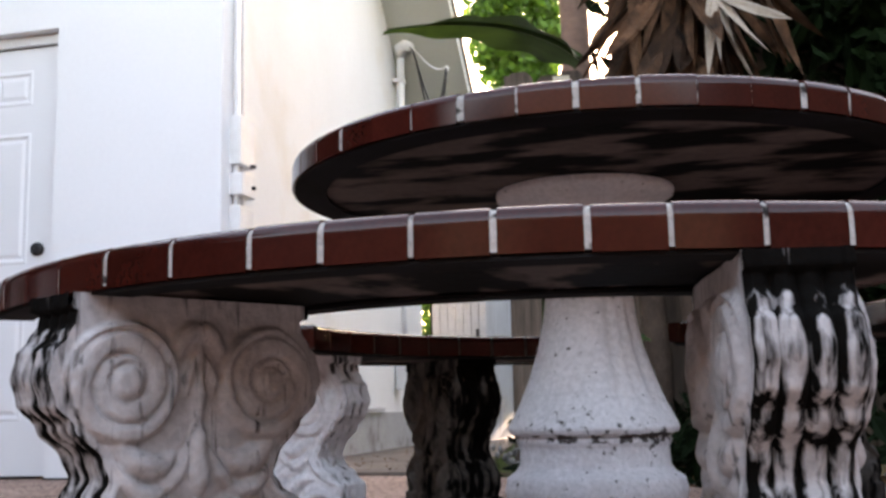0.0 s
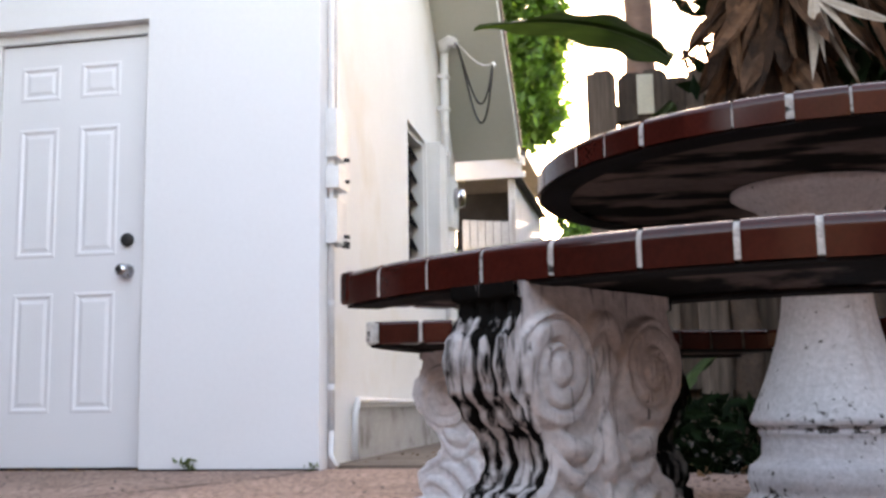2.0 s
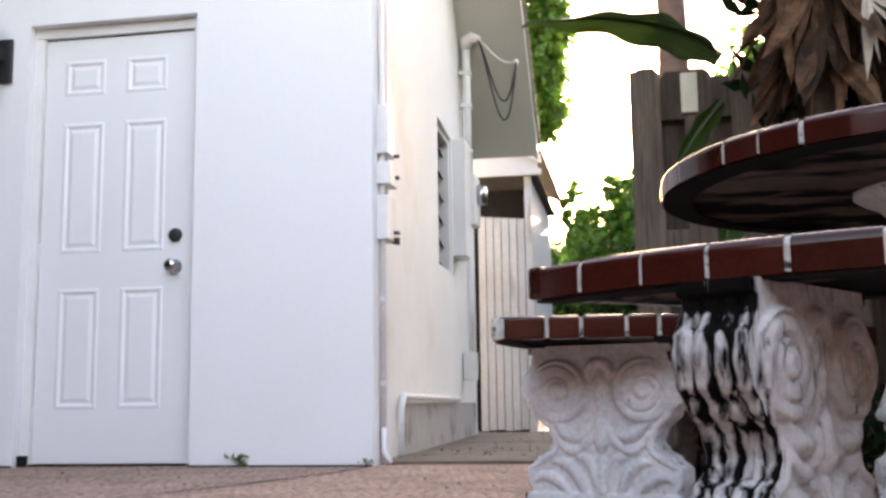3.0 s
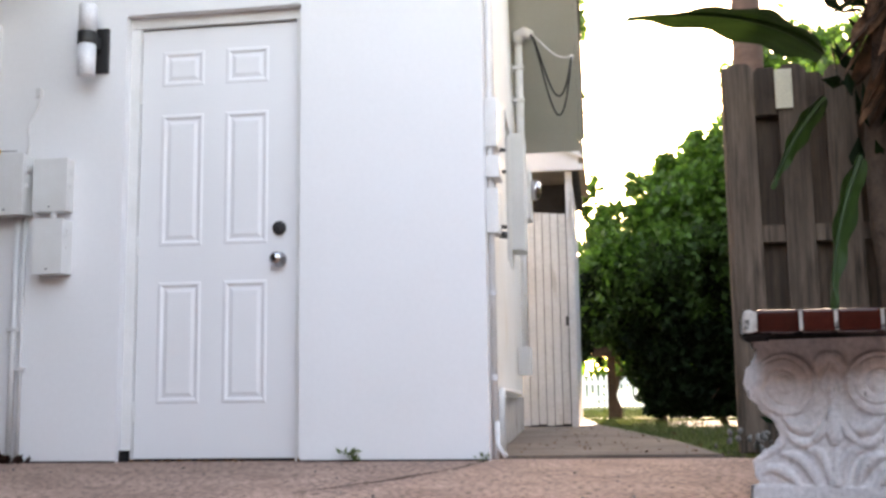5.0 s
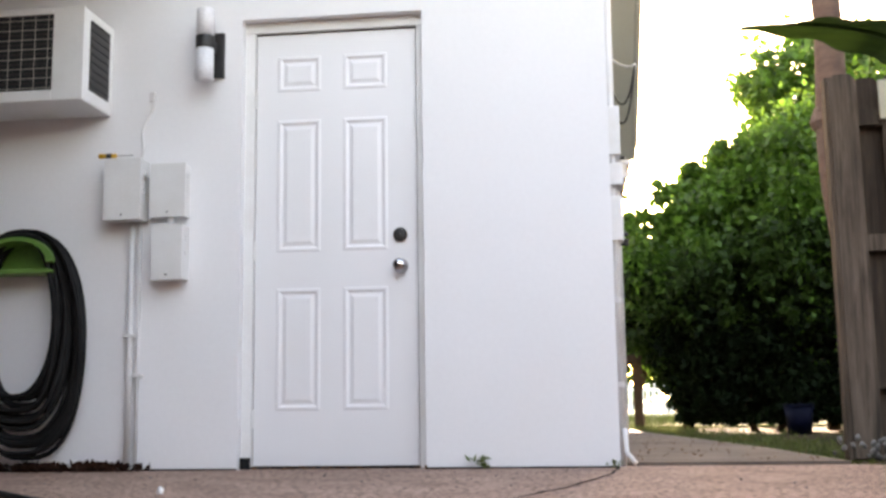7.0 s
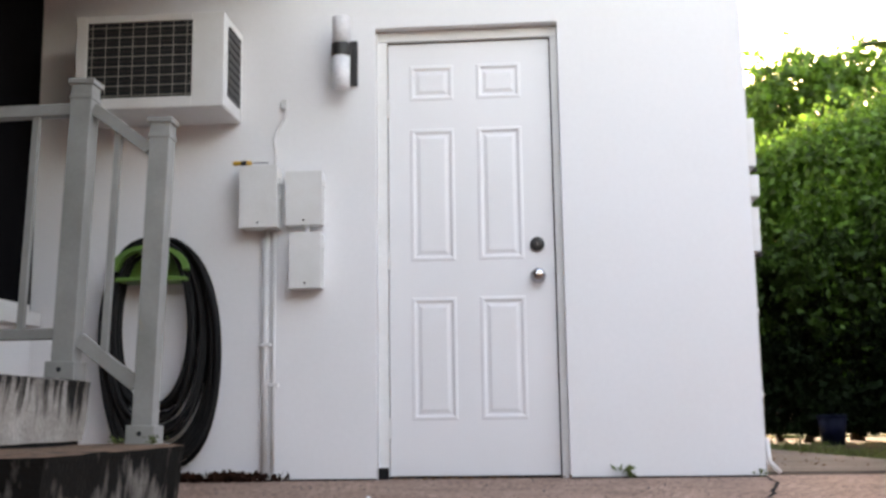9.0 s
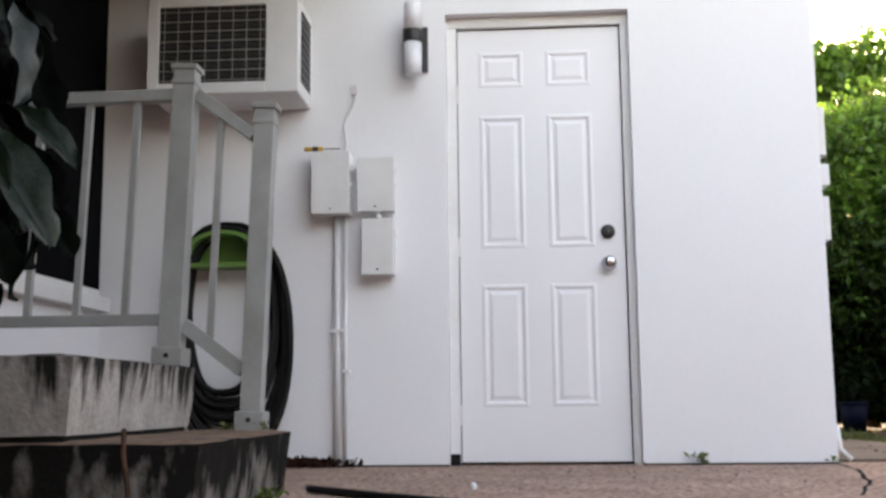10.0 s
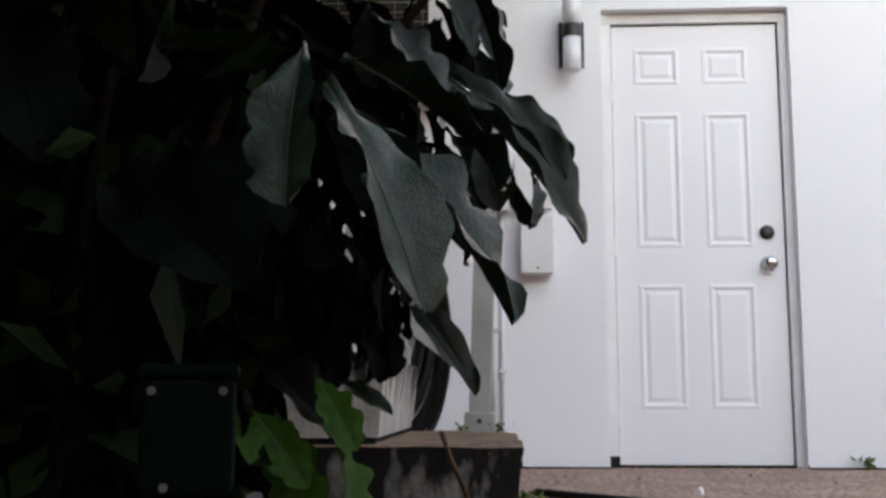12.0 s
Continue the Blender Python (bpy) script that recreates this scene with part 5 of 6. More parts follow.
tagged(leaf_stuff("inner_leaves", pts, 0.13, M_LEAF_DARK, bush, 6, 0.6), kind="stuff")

# unseen leaf mass towards the wing, away from the patio, added to block skylight
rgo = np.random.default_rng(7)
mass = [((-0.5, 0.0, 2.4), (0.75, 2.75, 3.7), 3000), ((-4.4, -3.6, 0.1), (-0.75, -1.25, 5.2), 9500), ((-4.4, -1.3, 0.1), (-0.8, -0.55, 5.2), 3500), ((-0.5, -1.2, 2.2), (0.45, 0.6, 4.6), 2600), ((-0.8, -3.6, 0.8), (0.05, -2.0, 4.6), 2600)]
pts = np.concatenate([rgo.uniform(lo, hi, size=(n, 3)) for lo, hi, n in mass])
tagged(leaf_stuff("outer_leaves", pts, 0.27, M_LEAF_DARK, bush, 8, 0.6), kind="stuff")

bin_ = thing("garden_box", "small dark green plastic box on a stake under the shrub", "box", pose(-0.84, -3.68, 0.0, 0, 0, 12))
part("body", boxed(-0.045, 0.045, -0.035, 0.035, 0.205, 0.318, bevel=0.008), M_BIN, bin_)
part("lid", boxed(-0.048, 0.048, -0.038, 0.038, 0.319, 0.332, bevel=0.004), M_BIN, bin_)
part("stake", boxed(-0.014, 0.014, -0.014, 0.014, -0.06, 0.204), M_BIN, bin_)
for x, z in ((-0.034, 0.306), (0.034, 0.306), (-0.02, 0.214)):
    part("screw", lathe(bmesh.new(), [(0.0005, 0), (0.0045, 0.0005), (0.0045, 0.003), (0.0005, 0.0035)], 8), M_BLOCK, bin_, "dull screw head").matrix_local = pose(x, -0.035, z, 90, 0, 0)
soil = tagged(part("planting_bed", plan_slab(bmesh.new(), [(-1.64, -4.05), (-1.0, -4.1), (-0.72, -3.5), (-0.62, -2.7), (-0.58, -2.38), (-1.01, -2.38), (-1.01, -2.68), (-1.64, -2.68)], -0.05, 0.035), M_SOIL), "raised bed of dark soil by the stair", "planting bed", kind="structure")
rgl = np.random.default_rng(9)
pts = np.c_[rgl.uniform(-1.5, -0.62, 260), rgl.uniform(-3.9, -2.45, 260), rgl.uniform(0.04, 0.07, 260)]
tagged(leaf_stuff("leaf_litter", pts, 0.075, M_LITTER, None, 3), "dry brown fallen leaves under the shrub", "leaf litter", kind="stuff")
vine = thing("vine_stem", "thin brown dead stem leaning on the step", "stem")
part("stem", tube(bmesh.new(), [(-0.66, -2.34, 0.225), (-0.635, -2.41, 0.17), (-0.60, -2.47, 0.10), (-0.58, -2.52, 0.03)], 0.006, 6), M_DEAD, vine, "", True)


def weed(x, y, z, h, n, seed, material=M_GRASS, label="small green weed in a wall joint"):
    rg = np.random.default_rng(seed)
    c = np.c_[rg.normal(0, h * 0.5, n), rg.normal(0, h * 0.25, n), rg.uniform(h * 0.35, h * 1.2, n)]
    ob = leaf_stuff("weed", c, h * 0.9, material, None, seed, -0.6, 0.3)
    ob.location = (x, y, z)
    return tagged(ob, label, "weed", kind="stuff")


weed(1.035, -0.03, -0.005, 0.045, 26, 1)
weed(1.60, -0.03, -0.005, 0.03, 20, 2)
weed(-0.53, -1.50, 0.195, 0.025, 26, 3)
weed(-0.64, -1.51, 0.195, 0.025, 20, 8)
weed(-0.46, -1.75, -0.005, 0.045, 40, 4, label="small green weeds at the foot of the step")
weed(-0.50, -2.48, 0.0, 0.05, 40, 12, label="small green weeds at the foot of the step")
for x, w in ((-0.80, 0.12), (-0.62, 0.08), (-1.0, 0.1)):
    n = 130
    c = np.c_[rgl.normal(x, w, n), rgl.uniform(-0.07, -0.01, n), rgl.uniform(0.004, 0.035, n)]
    tagged(leaf_stuff("leaf_litter", c, 0.045, M_LITTER_DARK, None, int(100 * w)), "dark reddish leaf debris at the wall foot", "leaf litter", kind="stuff")
c = np.c_[rgl.uniform(-0.03, 0.8, 46), rgl.uniform(-0.03, 0.03, 46), rgl.uniform(0.002, 0.01, 46)]
tagged(leaf_stuff("leaf_litter", c, 0.022, M_LITTER, None, 77), "bits of leaf debris along the door sill", "leaf litter", kind="stuff")


def pebbles(name, label, centres, r, seed, category="pebbles", material=M_PEBBLE):
    rg = np.random.default_rng(seed)
    bm = bmesh.new()
    for c in centres:
        s = r * rg.uniform(0.5, 1.2)
        bmesh.ops.create_icosphere(bm, subdivisions=1, radius=1.0, matrix=Matrix.LocRotScale(Vector(c), Euler(rg.uniform(0, 3, 3)), Vector((s, s * rg.uniform(0.6, 1), s * rg.uniform(0.45, 0.8)))))
    return tagged(part(name, bm, material, None, "", True), label, category, kind="stuff")


c = [(rgl.normal(3.05, 0.16), rgl.normal(0.52, 0.1), 0.0 + abs(rgl.normal(0, 0.05))) for _ in range(190)]
pebbles("stone_pile", "heap of pale grey pebbles against the fence", c, 0.023, 1, "stone pile")
c = [(rgl.uniform(3.0, 5.0), rgl.uniform(-0.7, 0.5), -0.045 + abs(rgl.normal(0, 0.012))) for _ in range(260)]
pebbles("gravel", "pale gravel and stones on the soil by the fence", c, 0.04, 2, "gravel")
c = [(rgl.uniform(-0.6, 2.6), rgl.uniform(-2.2, -0.05), 0.002) for _ in range(26)]
pebbles("gravel", "a few loose pale pebbles on the patio", c, 0.006, 3, "gravel")
stone = pebbles("stone", "single small white pebble on the patio", [(0.10, -1.27, 0.008)], 0.018, 5, "stone", M_PICKET)
c = np.c_[rgl.uniform(2.9, 5.4, 420), rgl.uniform(-0.8, 0.6, 420), rgl.uniform(-0.05, 0.0, 420)]
tagged(leaf_stuff("leaf_litter", c, 0.08, M_LITTER, None, 13), "dry brown leaves on the soil before the fence", "leaf litter", kind="stuff")
c = np.c_[rgl.uniform(1.7, 2.6, 160), rgl.uniform(0.15, 4.5, 160), rgl.uniform(0.014, 0.02, 160)]
tagged(leaf_stuff("leaf_litter", c, 0.016, M_LITTER, None, 15), "scattered dry leaves on the side path", "leaf litter", kind="stuff")
# grass edge of the path
c = []
for _ in range(5200):
    y = rgl.uniform(1.0, 8.5)
    edge = 2.55 - 0.1 * y
    c.append((edge + abs(rgl.normal(0, 0.5)), y, -0.05 + rgl.uniform(0, 0.05)))
tagged(leaf_stuff("grass", c, 0.075, M_GRASS, None, 19, -1.5, 0.12), "uneven green grass along the path", "grass", kind="stuff")
c = np.c_[rgl.uniform(0, 4.5, 4500), rgl.uniform(9.6, 15, 4500), rgl.uniform(-0.035, 0.03, 4500)]
tagged(leaf_stuff("grass", c, 0.11, M_GRASS, None, 20, -1.5, 0.12), "bright green lawn grass in the sun", "grass", kind="stuff")


# ---- trees and hedges ----
def crown(blobs, n, seed, floor=0.05):
    """Leaf places: clumps on and inside the given ellipsoids, with gaps between the clumps."""
    rg = np.random.default_rng(seed)
    out = []
    vol = np.array([b[3] * b[4] * b[5] for b in blobs]) ** 0.7
    for b, share in zip(blobs, vol / vol.sum()):
        m = int(n * share)
        k = max(6, m // 26)
        d = rg.normal(size=(k, 3))
        d /= np.linalg.norm(d, axis=1)[:, None]
        r = rg.uniform(0.45, 1.08, k)[:, None] ** 0.6
        cl = np.array(b[:3]) + d * r * np.array(b[3:6])
        pick = rg.integers(0, k, m)
        out.append(cl[pick] + rg.normal(size=(m, 3)) * min(b[3:6]) * 0.16)
    p = np.concatenate(out)
    return p[p[:, 2] > floor]


def tree(name, label, x, y, trunk_r, trunk_h, blobs, n, leaf, material, seed, bark=M_BARK):
    ob = thing(name, label, "tree" if name != "hedge" else "hedge", pose(x, y, 0))
    rg = random.Random(seed)
    pts = [(rg.uniform(-0.05, 0.05) * k, rg.uniform(-0.05, 0.05) * k, -0.1 + (trunk_h + 0.1) * k / 6) for k in range(7)]
    part("trunk", tube(bmesh.new(), pts, [trunk_r * (1.25 if k == 0 else 1 - 0.07 * k) for k in range(7)], 10), bark, ob, "", True)
    top = Vector(pts[-1])
    for b in blobs:
        c = Vector((b[0] - x, b[1] - y, b[2]))
        mid = top.lerp(c, 0.5) + Vector((rg.uniform(-0.1, 0.1), rg.uniform(-0.1, 0.1), 0.1))
        part("limb", tube(bmesh.new(), [top * 0.92, mid, c], [trunk_r * 0.5, trunk_r * 0.35, trunk_r * 0.12], 7), bark, ob, "", True)
    p = crown(blobs, n, seed) - np.array([x, y, 0])
    tagged(leaf_stuff("crown", p, leaf, material, ob, seed, 0.3, 0.55), kind="stuff")
    return ob


tree("hedge", "dense green hedge tree catching low sun at its top", 2.75, 8.2, 0.06, 1.2,
     [(2.35, 8.0, 1.55, 0.42, 0.6, 0.62), (3.0, 8.2, 1.8, 0.5, 0.8, 1.05), (2.72, 8.1, 2.2, 0.2, 0.3, 0.35), (3.2, 8.4, 2.55, 0.42, 0.7, 0.65), (2.95, 8.3, 2.85, 0.2, 0.3, 0.3), (3.35, 8.4, 3.1, 0.22, 0.3, 0.32), (3.7, 8.3, 2.1, 0.55, 0.8, 1.3), (3.75, 8.4, 3.0, 0.42, 0.7, 0.6), (2.62, 8.1, 2.55, 0.2, 0.3, 0.36), (2.3, 8.1, 2.15, 0.26, 0.3, 0.4), (2.02, 8.3, 2.4, 0.14, 0.2, 0.6)], 32000, 0.105, M_LEAF, 31)
tree("hedge", "tall leafy hedge with dark shaded foot", 4.3, 7.8, 0.07, 1.4,
     [(4.2, 7.6, 1.4, 0.7, 0.7, 1.4), (4.35, 7.8, 2.7, 0.7, 0.8, 1.0), (4.9, 7.7, 1.9, 0.8, 0.8, 1.6), (4.95, 7.9, 3.2, 0.65, 0.8, 0.8)], 30000, 0.105, M_LEAF, 32)
tree("hedge", "tall leafy hedge behind the board fence", 6.2, 7.4, 0.07, 1.4,
     [(5.8, 7.4, 1.6, 0.8, 0.8, 1.7), (5.8, 7.5, 3.2, 0.8, 0.8, 1.0), (6.9, 7.3, 2.2, 0.9, 0.8, 2.2)], 10000, 0.16, M_LEAF, 33)
# hedge foot and branches take their shade from the leaf colour
tree("hedge", "low hedge foot in leaves coloured dark for deep shade", 3.6, 7.2, 0.05, 0.5,
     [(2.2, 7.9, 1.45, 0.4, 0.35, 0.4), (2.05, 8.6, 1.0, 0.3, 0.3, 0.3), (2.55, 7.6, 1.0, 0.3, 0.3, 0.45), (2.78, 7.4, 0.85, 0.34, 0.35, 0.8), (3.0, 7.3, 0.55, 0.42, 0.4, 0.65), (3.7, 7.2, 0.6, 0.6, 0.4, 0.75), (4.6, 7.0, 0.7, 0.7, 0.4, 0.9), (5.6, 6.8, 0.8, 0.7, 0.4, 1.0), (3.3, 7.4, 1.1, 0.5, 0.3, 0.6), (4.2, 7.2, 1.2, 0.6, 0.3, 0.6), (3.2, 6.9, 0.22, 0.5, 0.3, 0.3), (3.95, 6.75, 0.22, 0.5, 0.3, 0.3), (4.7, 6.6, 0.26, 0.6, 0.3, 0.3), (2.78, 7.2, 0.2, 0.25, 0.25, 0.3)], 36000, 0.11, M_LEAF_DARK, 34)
tree("hedge", "loose hedge branches coloured for half shade over the dark foot", 3.4, 7.5, 0.04, 0.6,
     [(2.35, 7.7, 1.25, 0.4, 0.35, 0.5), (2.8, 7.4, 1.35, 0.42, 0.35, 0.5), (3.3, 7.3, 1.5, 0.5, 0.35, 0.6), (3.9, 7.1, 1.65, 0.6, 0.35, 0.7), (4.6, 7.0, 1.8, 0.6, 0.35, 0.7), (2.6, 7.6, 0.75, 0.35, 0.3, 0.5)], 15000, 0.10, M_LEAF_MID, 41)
# western clumps stand unseen behind the shed, added to block the low sun
tree("tree", "small tree beyond the path end, widened unseen to block the sun", 2.25, 9.2, 0.05, 1.0,
     [(2.0, 9.2, 1.35, 0.45, 0.5, 0.55), (1.75, 9.4, 1.8, 0.5, 0.4, 0.5), (2.5, 9.2, 1.1, 0.35, 0.4, 0.4), (1.2, 9.4, 1.2, 0.7, 0.4, 1.2), (0.2, 9.5, 1.2, 0.8, 0.4, 1.3)], 16000, 0.12, M_LEAF, 35)
for k, (x, w) in enumerate(((-1.5, 1.6), (1.3, 1.5), (4.2, 1.7), (7.2, 1.6))):
    tree("tree", "dark green tree far behind the white picket fence", x, 27.5 + 0.4 * (k % 2), 0.12, 1.2,
         [(x - 0.5 * w, 27.5, 1.5, w * 0.7, 0.7, 1.3), (x + 0.5 * w, 27.6, 1.3 + 0.2 * k, w * 0.7, 0.7, 1.4)], 2600, 0.26, M_LEAF, 80 + k)
tree("tree", "tall tree with hanging foliage behind the house", 1.1, 11.0, 0.12, 4.0,
     [(1.45, 10.4, 4.7, 0.42, 0.6, 0.8), (1.3, 10.6, 5.8, 0.6, 0.8, 0.9)], 7000, 0.17, M_LEAF, 36)
tree("tree", "tree crown far beyond the hedge", 4.0, 14.0, 0.15, 4.0,
     [(5.4, 14.2, 5.6, 0.9, 1.0, 0.9), (6.5, 14.0, 5.2, 1.3, 1.0, 1.4)], 9000, 0.2, M_LEAF, 37)
# tree and shrub by the fence: deep shade put into the leaf colour
tree("tree", "leafy tree overhanging the board fence, coloured dark for shade", 5.4, 1.9, 0.09, 1.9,
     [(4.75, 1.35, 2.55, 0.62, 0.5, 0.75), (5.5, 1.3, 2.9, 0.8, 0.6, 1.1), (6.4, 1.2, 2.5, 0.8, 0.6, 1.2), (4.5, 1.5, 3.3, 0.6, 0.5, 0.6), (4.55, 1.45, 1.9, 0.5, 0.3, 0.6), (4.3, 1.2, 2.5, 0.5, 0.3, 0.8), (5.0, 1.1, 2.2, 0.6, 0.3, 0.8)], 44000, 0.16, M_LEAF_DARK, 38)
tree("shrub_tree", "leafy shrub by the fence, coloured dark for deep shade", 5.0, 0.35, 0.04, 0.6,
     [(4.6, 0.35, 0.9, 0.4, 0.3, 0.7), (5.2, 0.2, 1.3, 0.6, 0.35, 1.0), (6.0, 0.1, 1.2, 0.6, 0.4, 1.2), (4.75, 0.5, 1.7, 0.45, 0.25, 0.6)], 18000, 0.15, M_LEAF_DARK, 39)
palm = thing("palm_trunk", "smooth reddish brown palm trunk behind the fence", "palm tree", pose(3.0, 1.75, 0))
part("trunk", tube(bmesh.new(), [(0.02 * math.sin(k) + 0.03 * max(0, 6 - k), 0, -0.1 + 0.32 * k) for k in range(16)], [0.095 - 0.0015 * k + (0.004 if k % 2 else 0) for k in range(16)], 14), M_PALM, palm, "", True)
part("collar", lathe(bmesh.new(), [(0.1, 1.86), (0.125, 1.90), (0.095, 1.99)], 12), M_PALM, palm)
far_post = thing("post", "short post with a flat board beyond the path", "post", pose(2.19, 8.35, -0.06))
part("upright", boxed(-0.05, 0.05, -0.05, 0.05, 0, 0.78, bevel=0.008), M_BARK, far_post)
part("board", boxed(-0.2, 0.13, -0.09, 0.09, 0.781, 0.90, bevel=0.008), M_FENCE, far_post)
tub = thing("plastic_bin", "dark blue plastic bin under the hedge", "bin", pose(3.62, 6.3, -0.06))
part("body", lathe(bmesh.new(), [(0.11, 0), (0.14, 0.27)], 20), M_BLUE, tub, "", True)
part("rim", lathe(bmesh.new(), [(0.146, 0.272), (0.15, 0.28), (0.146, 0.295)], 20), M_BLUE, tub, "", True)
picket = thing("picket_fence", "white picket fence far across the lawn", "fence", pose(0.4, 24, -0.04))
base = part("picket", prism(bmesh.new(), [(-0.05, 0), (0.05, 0), (0.05, 0.78), (0, 0.86), (-0.05, 0.78)], 0, 0.03), M_PICKET, picket)
base.location.x = 1.0
for k in range(1, 26):
    link_mesh("picket", base.data, picket).location.x = 1.0 + 0.15 * k
for z in (0.2, 0.6):
    part("rail", boxed(0.9, 4.9, 0.032, 0.07, z, z + 0.09), M_PICKET, picket)


# ---- banana plant ----
def blade(length, width, droop, seed, split=0.0, curl=0.0, fold=0.15):
    """A long banana blade along +x, sagging, with waved and torn edges."""
    rg = random.Random(seed)
    bm = bmesh.new()
    nx, ny = 28, 6
    rows = []
    for i in range(nx + 1):
        u = i / nx
        w = width * 0.5 * (math.sin(math.pi * min(0.5, 0.06 + 1.1 * u)) ** 0.55) * (1 if u < 0.4 else max(0.03, 1 - ((u - 0.4) / 0.6) ** 1.25))
        row = []
        tear = rg.random() < split
        for j in range(ny + 1):
            v = -1 + 2 * j / ny
            ww = w * (0.55 if tear and abs(v) > 0.6 else 1)
            z = -droop * length * u * u - fold * abs(v) * width + curl * width * v * v * math.sin(5 * u + seed) + 0.05 * width * math.sin(22 * u + 3 * v + seed) * abs(v)
            row.append(bm.verts.new((u * length, v * ww, z)))
        rows.append(row)
    for a, b in zip(rows, rows[1:]):
        for j in range(ny):
            f = bm.faces.new((a[j], b[j], b[j + 1], a[j + 1]))
            f.smooth = True
    tube(bm, [(u / 8 * length, 0, -droop * length * (u / 8) ** 2 - 0.008) for u in range(9)], [0.016 - 0.0015 * u for u in range(9)], 6)
    return bm


def spear(length, width, seed):
    """A dry, shredded strip of dead leaf along +x, twisted and folded."""
    rg = random.Random(seed)
    bm = bmesh.new()
    rows = []
    n = 14
    tw = rg.uniform(-1.6, 1.6)
    ph = rg.uniform(0, 6)
    for i in range(n + 1):
        u = i / n
        w = width * 0.5 * (0.35 + 0.9 * math.sin(math.pi * min(1, 0.12 + u * 0.9))) * (1 if u < 0.85 else (1.02 - u) / 0.17)
        a = tw * u
        row = []
        for v in (-1, -0.4, 0.1, 0.6, 1):
            off = 0.22 * w * math.sin(4 * v + ph + 3 * u)
            row.append(bm.verts.new((u * length, v * w * math.cos(a) - off * math.sin(a), v * w * math.sin(a) + off * math.cos(a) + 0.05 * length * math.sin(3 * u + ph))))
        rows.append(row)
    for a, b in zip(rows, rows[1:]):
        for j in range(4):
            f = bm.faces.new((a[j], b[j], b[j + 1], a[j + 1]))
    return bm


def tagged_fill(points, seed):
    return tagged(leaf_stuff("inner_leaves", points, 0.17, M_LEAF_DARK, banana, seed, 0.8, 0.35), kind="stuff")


banana = thing("banana_plant", "banana plant with green blades and a mass of dead brown leaves", "banana plant", pose(3.62, 0.36, 0))


def aim_part(name, bm, material, base, target, roll, label=""):
    base, target = Vector(base), Vector(target)
    q = (target - base).to_track_quat("X", "Z").to_matrix().to_4x4()
    ob = part(name, bm, material, banana, label)
    ob.matrix_local = Matrix.Translation(base - banana.location) @ q @ pose(0, 0, 0, roll, 0, 0)
    return ob


for sx, sy, h, r in ((0, 0, 2.7, 0.10), (0.32, 0.12, 2.5, 0.085), (-0.2, 0.16, 2.2, 0.07)):
    part("stem", tube(bmesh.new(), [(sx + 0.03 * math.sin(k + sx), sy, -0.08 + h * k / 8) for k in range(9)], [r * (1 - 0.05 * k) for k in range(9)], 12), M_BARK, banana, "sheathed brown stem", True)
aim_part("green_blade", blade(0.78, 0.30, 0.62, 3, 0.0), M_BANANA, (3.18, 0.42, 1.83), (2.49, 0.50, 2.50), 18)
aim_part("green_blade", blade(0.50, 0.14, 0.25, 5, 0.0), M_BANANA, (3.16, 0.46, 1.62), (2.86, 0.46, 1.30), 40)
aim_part("green_blade", blade(0.75, 0.18, 0.2, 6, 0.0), M_BANANA, (3.26, 0.30, 1.30), (2.99, 0.20, 0.72), 60)
aim_part("green_blade", blade(0.7, 0.2, 0.3, 8, 0.1), M_BANANA, (3.4, 0.2, 0.55), (2.95, -0.1, 0.32), 20)
aim_part("green_blade", blade(1.3, 0.34, 0.15, 9, 0.1), M_BANANA, (3.6, 0.4, 2.6), (2.9, 0.9, 3.2), 20)
aim_part("green_blade", blade(1.4, 0.36, 0.2, 10, 0.1), M_BANANA, (3.7, 0.4, 2.6), (4.4, 0.6, 3.2), -20)
rgd = random.Random(17)
for k in range(120):
    a = rgd.uniform(0, 2 * math.pi)
    up = rgd.uniform(1.75, 2.8)
    bx, by = 3.62 + 0.09 * math.cos(a), 0.36 + 0.09 * math.sin(a)
    reach = rgd.uniform(0.05, 0.38)
    tx, ty = bx + reach * math.cos(a), by + reach * math.sin(a) * 0.7 - 0.06
    aim_part("dead_leaf", spear(rgd.uniform(0.35, 0.7), rgd.uniform(0.03, 0.10), k), M_DEAD, (bx, by, up), (tx, ty, up - rgd.uniform(0.3, 0.7)), rgd.uniform(-90, 90))
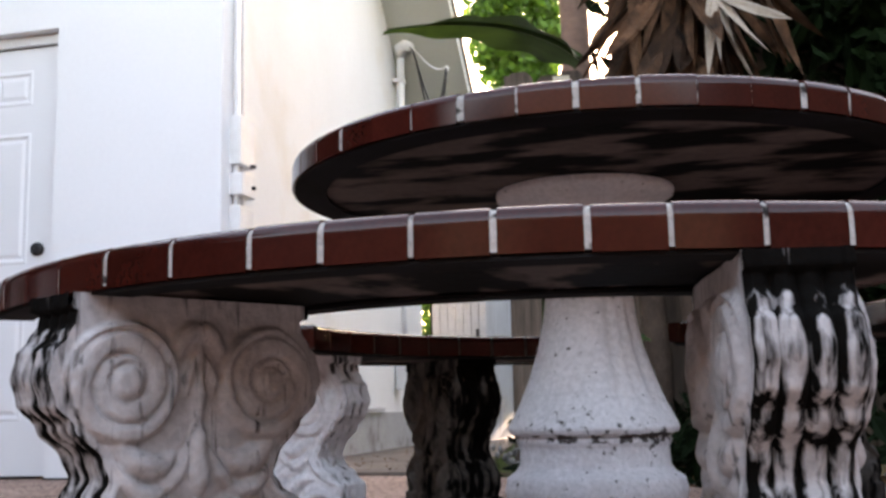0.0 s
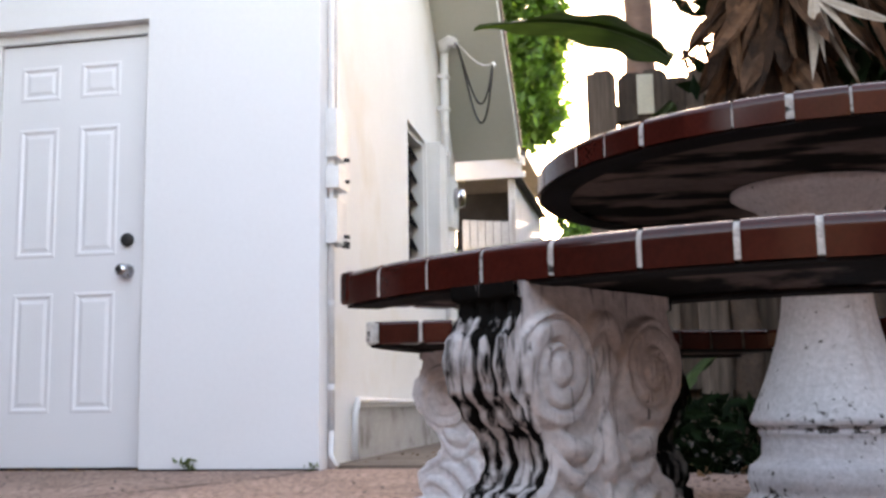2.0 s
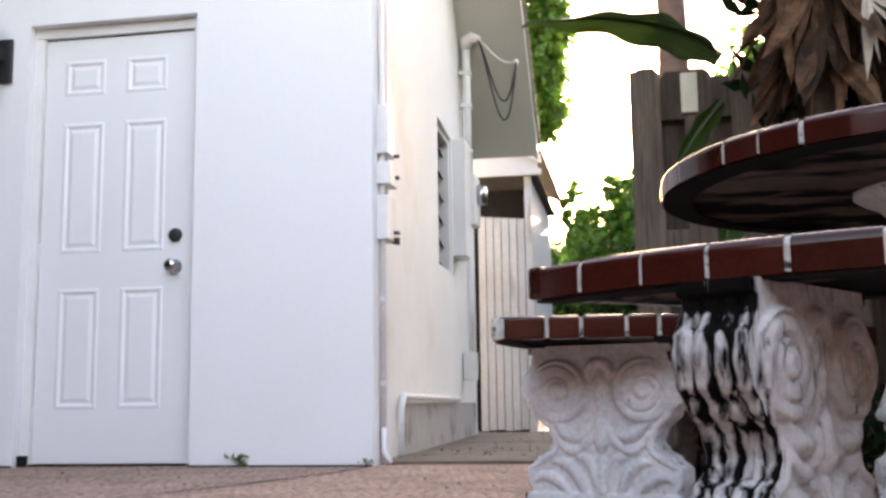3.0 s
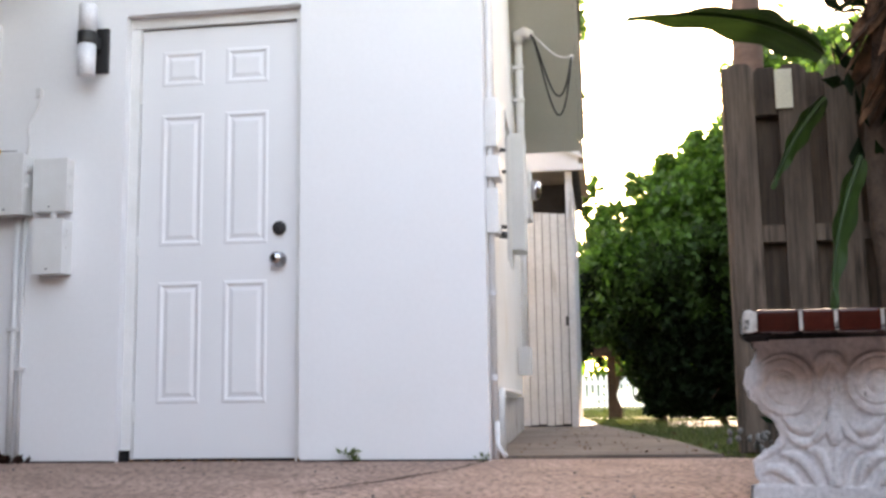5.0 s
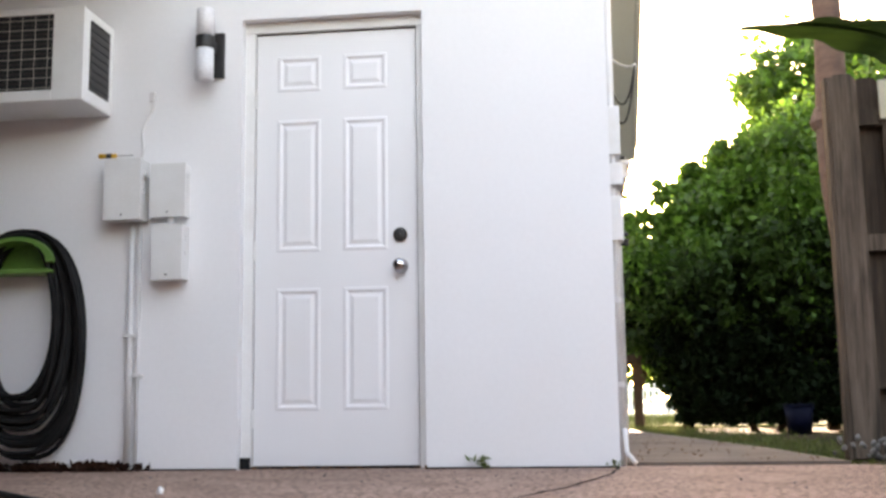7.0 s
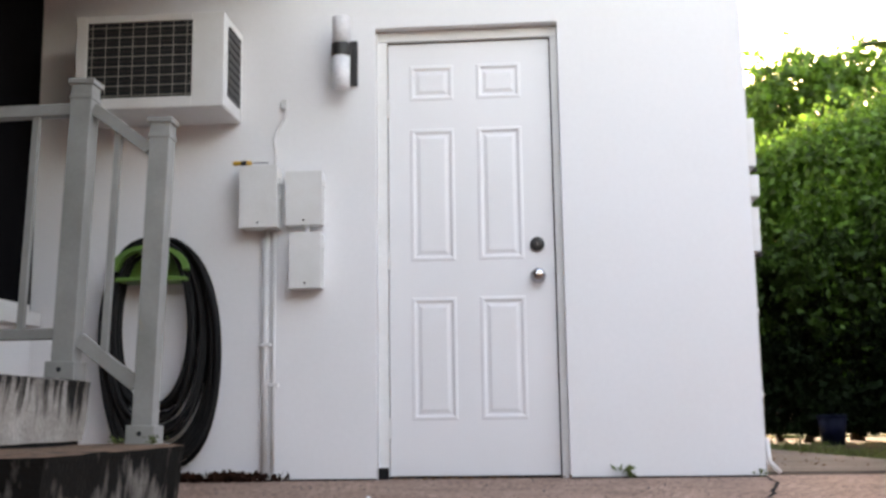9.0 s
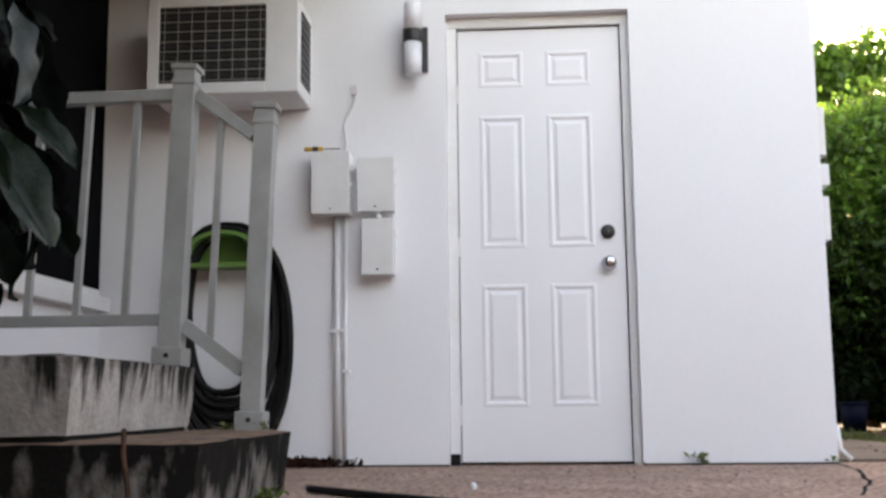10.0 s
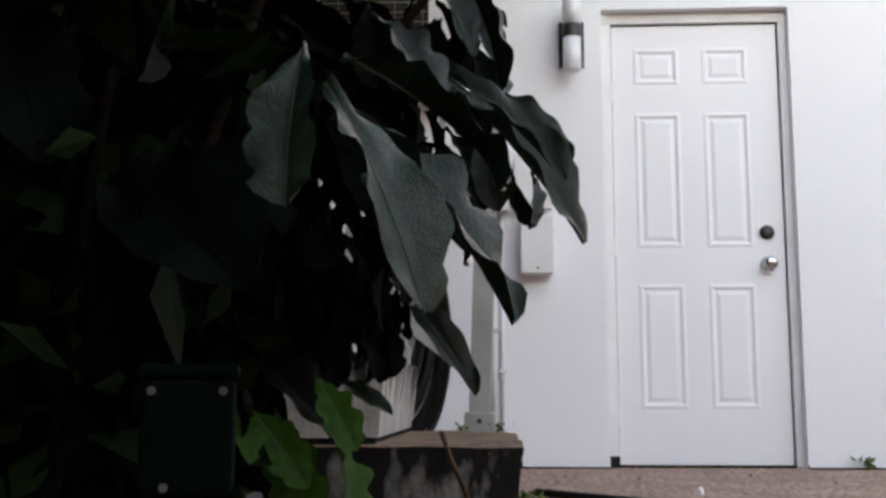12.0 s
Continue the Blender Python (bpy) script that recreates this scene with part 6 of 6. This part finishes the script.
rgn = np.random.default_rng(23)
# near-black leaf fill behind the dead leaves, dark in colour for shade
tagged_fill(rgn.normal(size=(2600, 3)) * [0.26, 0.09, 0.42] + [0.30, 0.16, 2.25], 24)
# torn dry blades: each a fan of fingers from one foot
for foot, tips, material, wide in (((3.42, 0.28, 2.02), ((3.14, 0.14, 1.60), (3.19, 0.16, 1.68), (3.30, 0.13, 1.59), (3.43, 0.13, 1.57), (3.24, 0.2, 1.78)), M_DEAD, 0.07),
                                   ((3.50, 0.30, 2.28), ((3.20, 0.2, 2.10), (3.24, 0.18, 1.98), (3.33, 0.2, 1.88), (3.17, 0.22, 2.22)), M_DEAD, 0.08),
                                   ((3.755, 0.12, 1.97), ((4.05, 0.04, 1.765), (3.965, 0.03, 1.64), (3.90, 0.03, 1.535), (3.715, 0.03, 1.55), (3.77, 0.02, 1.62)), M_PALE_DEAD, 0.042),
                                   ((3.76, 0.12, 2.30), ((4.02, 0.04, 2.10), (4.06, 0.05, 2.22), (3.92, 0.03, 1.98), (3.72, 0.03, 1.92)), M_PALE_DEAD, 0.045),
                                   ((3.95, 0.26, 2.05), ((4.12, 0.2, 1.58), (4.18, 0.2, 1.72), (4.05, 0.2, 1.60)), M_DEAD, 0.07)):
    for k, tip in enumerate(tips):
        aim_part("dead_leaf", spear((Vector(tip) - Vector(foot)).length, wide * rgd.uniform(0.7, 1.3), 400 + 10 * k + int(foot[2] * 7)), material, foot, tip, rgd.uniform(-40, 40), "bleached dry leaf" if material is M_PALE_DEAD else "")
# low plants before the fence
for k, (x, y) in enumerate(((3.15, -0.2), (3.75, -0.4), (4.4, -0.5), (3.45, 0.1), (4.0, 0.15))):
    rg = np.random.default_rng(50 + k)
    c = np.c_[rg.normal(0, 0.13, 260), rg.normal(0, 0.1, 260), rg.uniform(0.02, 0.34, 260)]
    ob = leaf_stuff("ground_plant", c, 0.1, M_LEAF_DARK, None, 60 + k, -0.2, 0.4)
    ob.location = (x, y, -0.06)
    tagged(ob, "low dark green plant on the soil by the fence", "plant", kind="stuff")
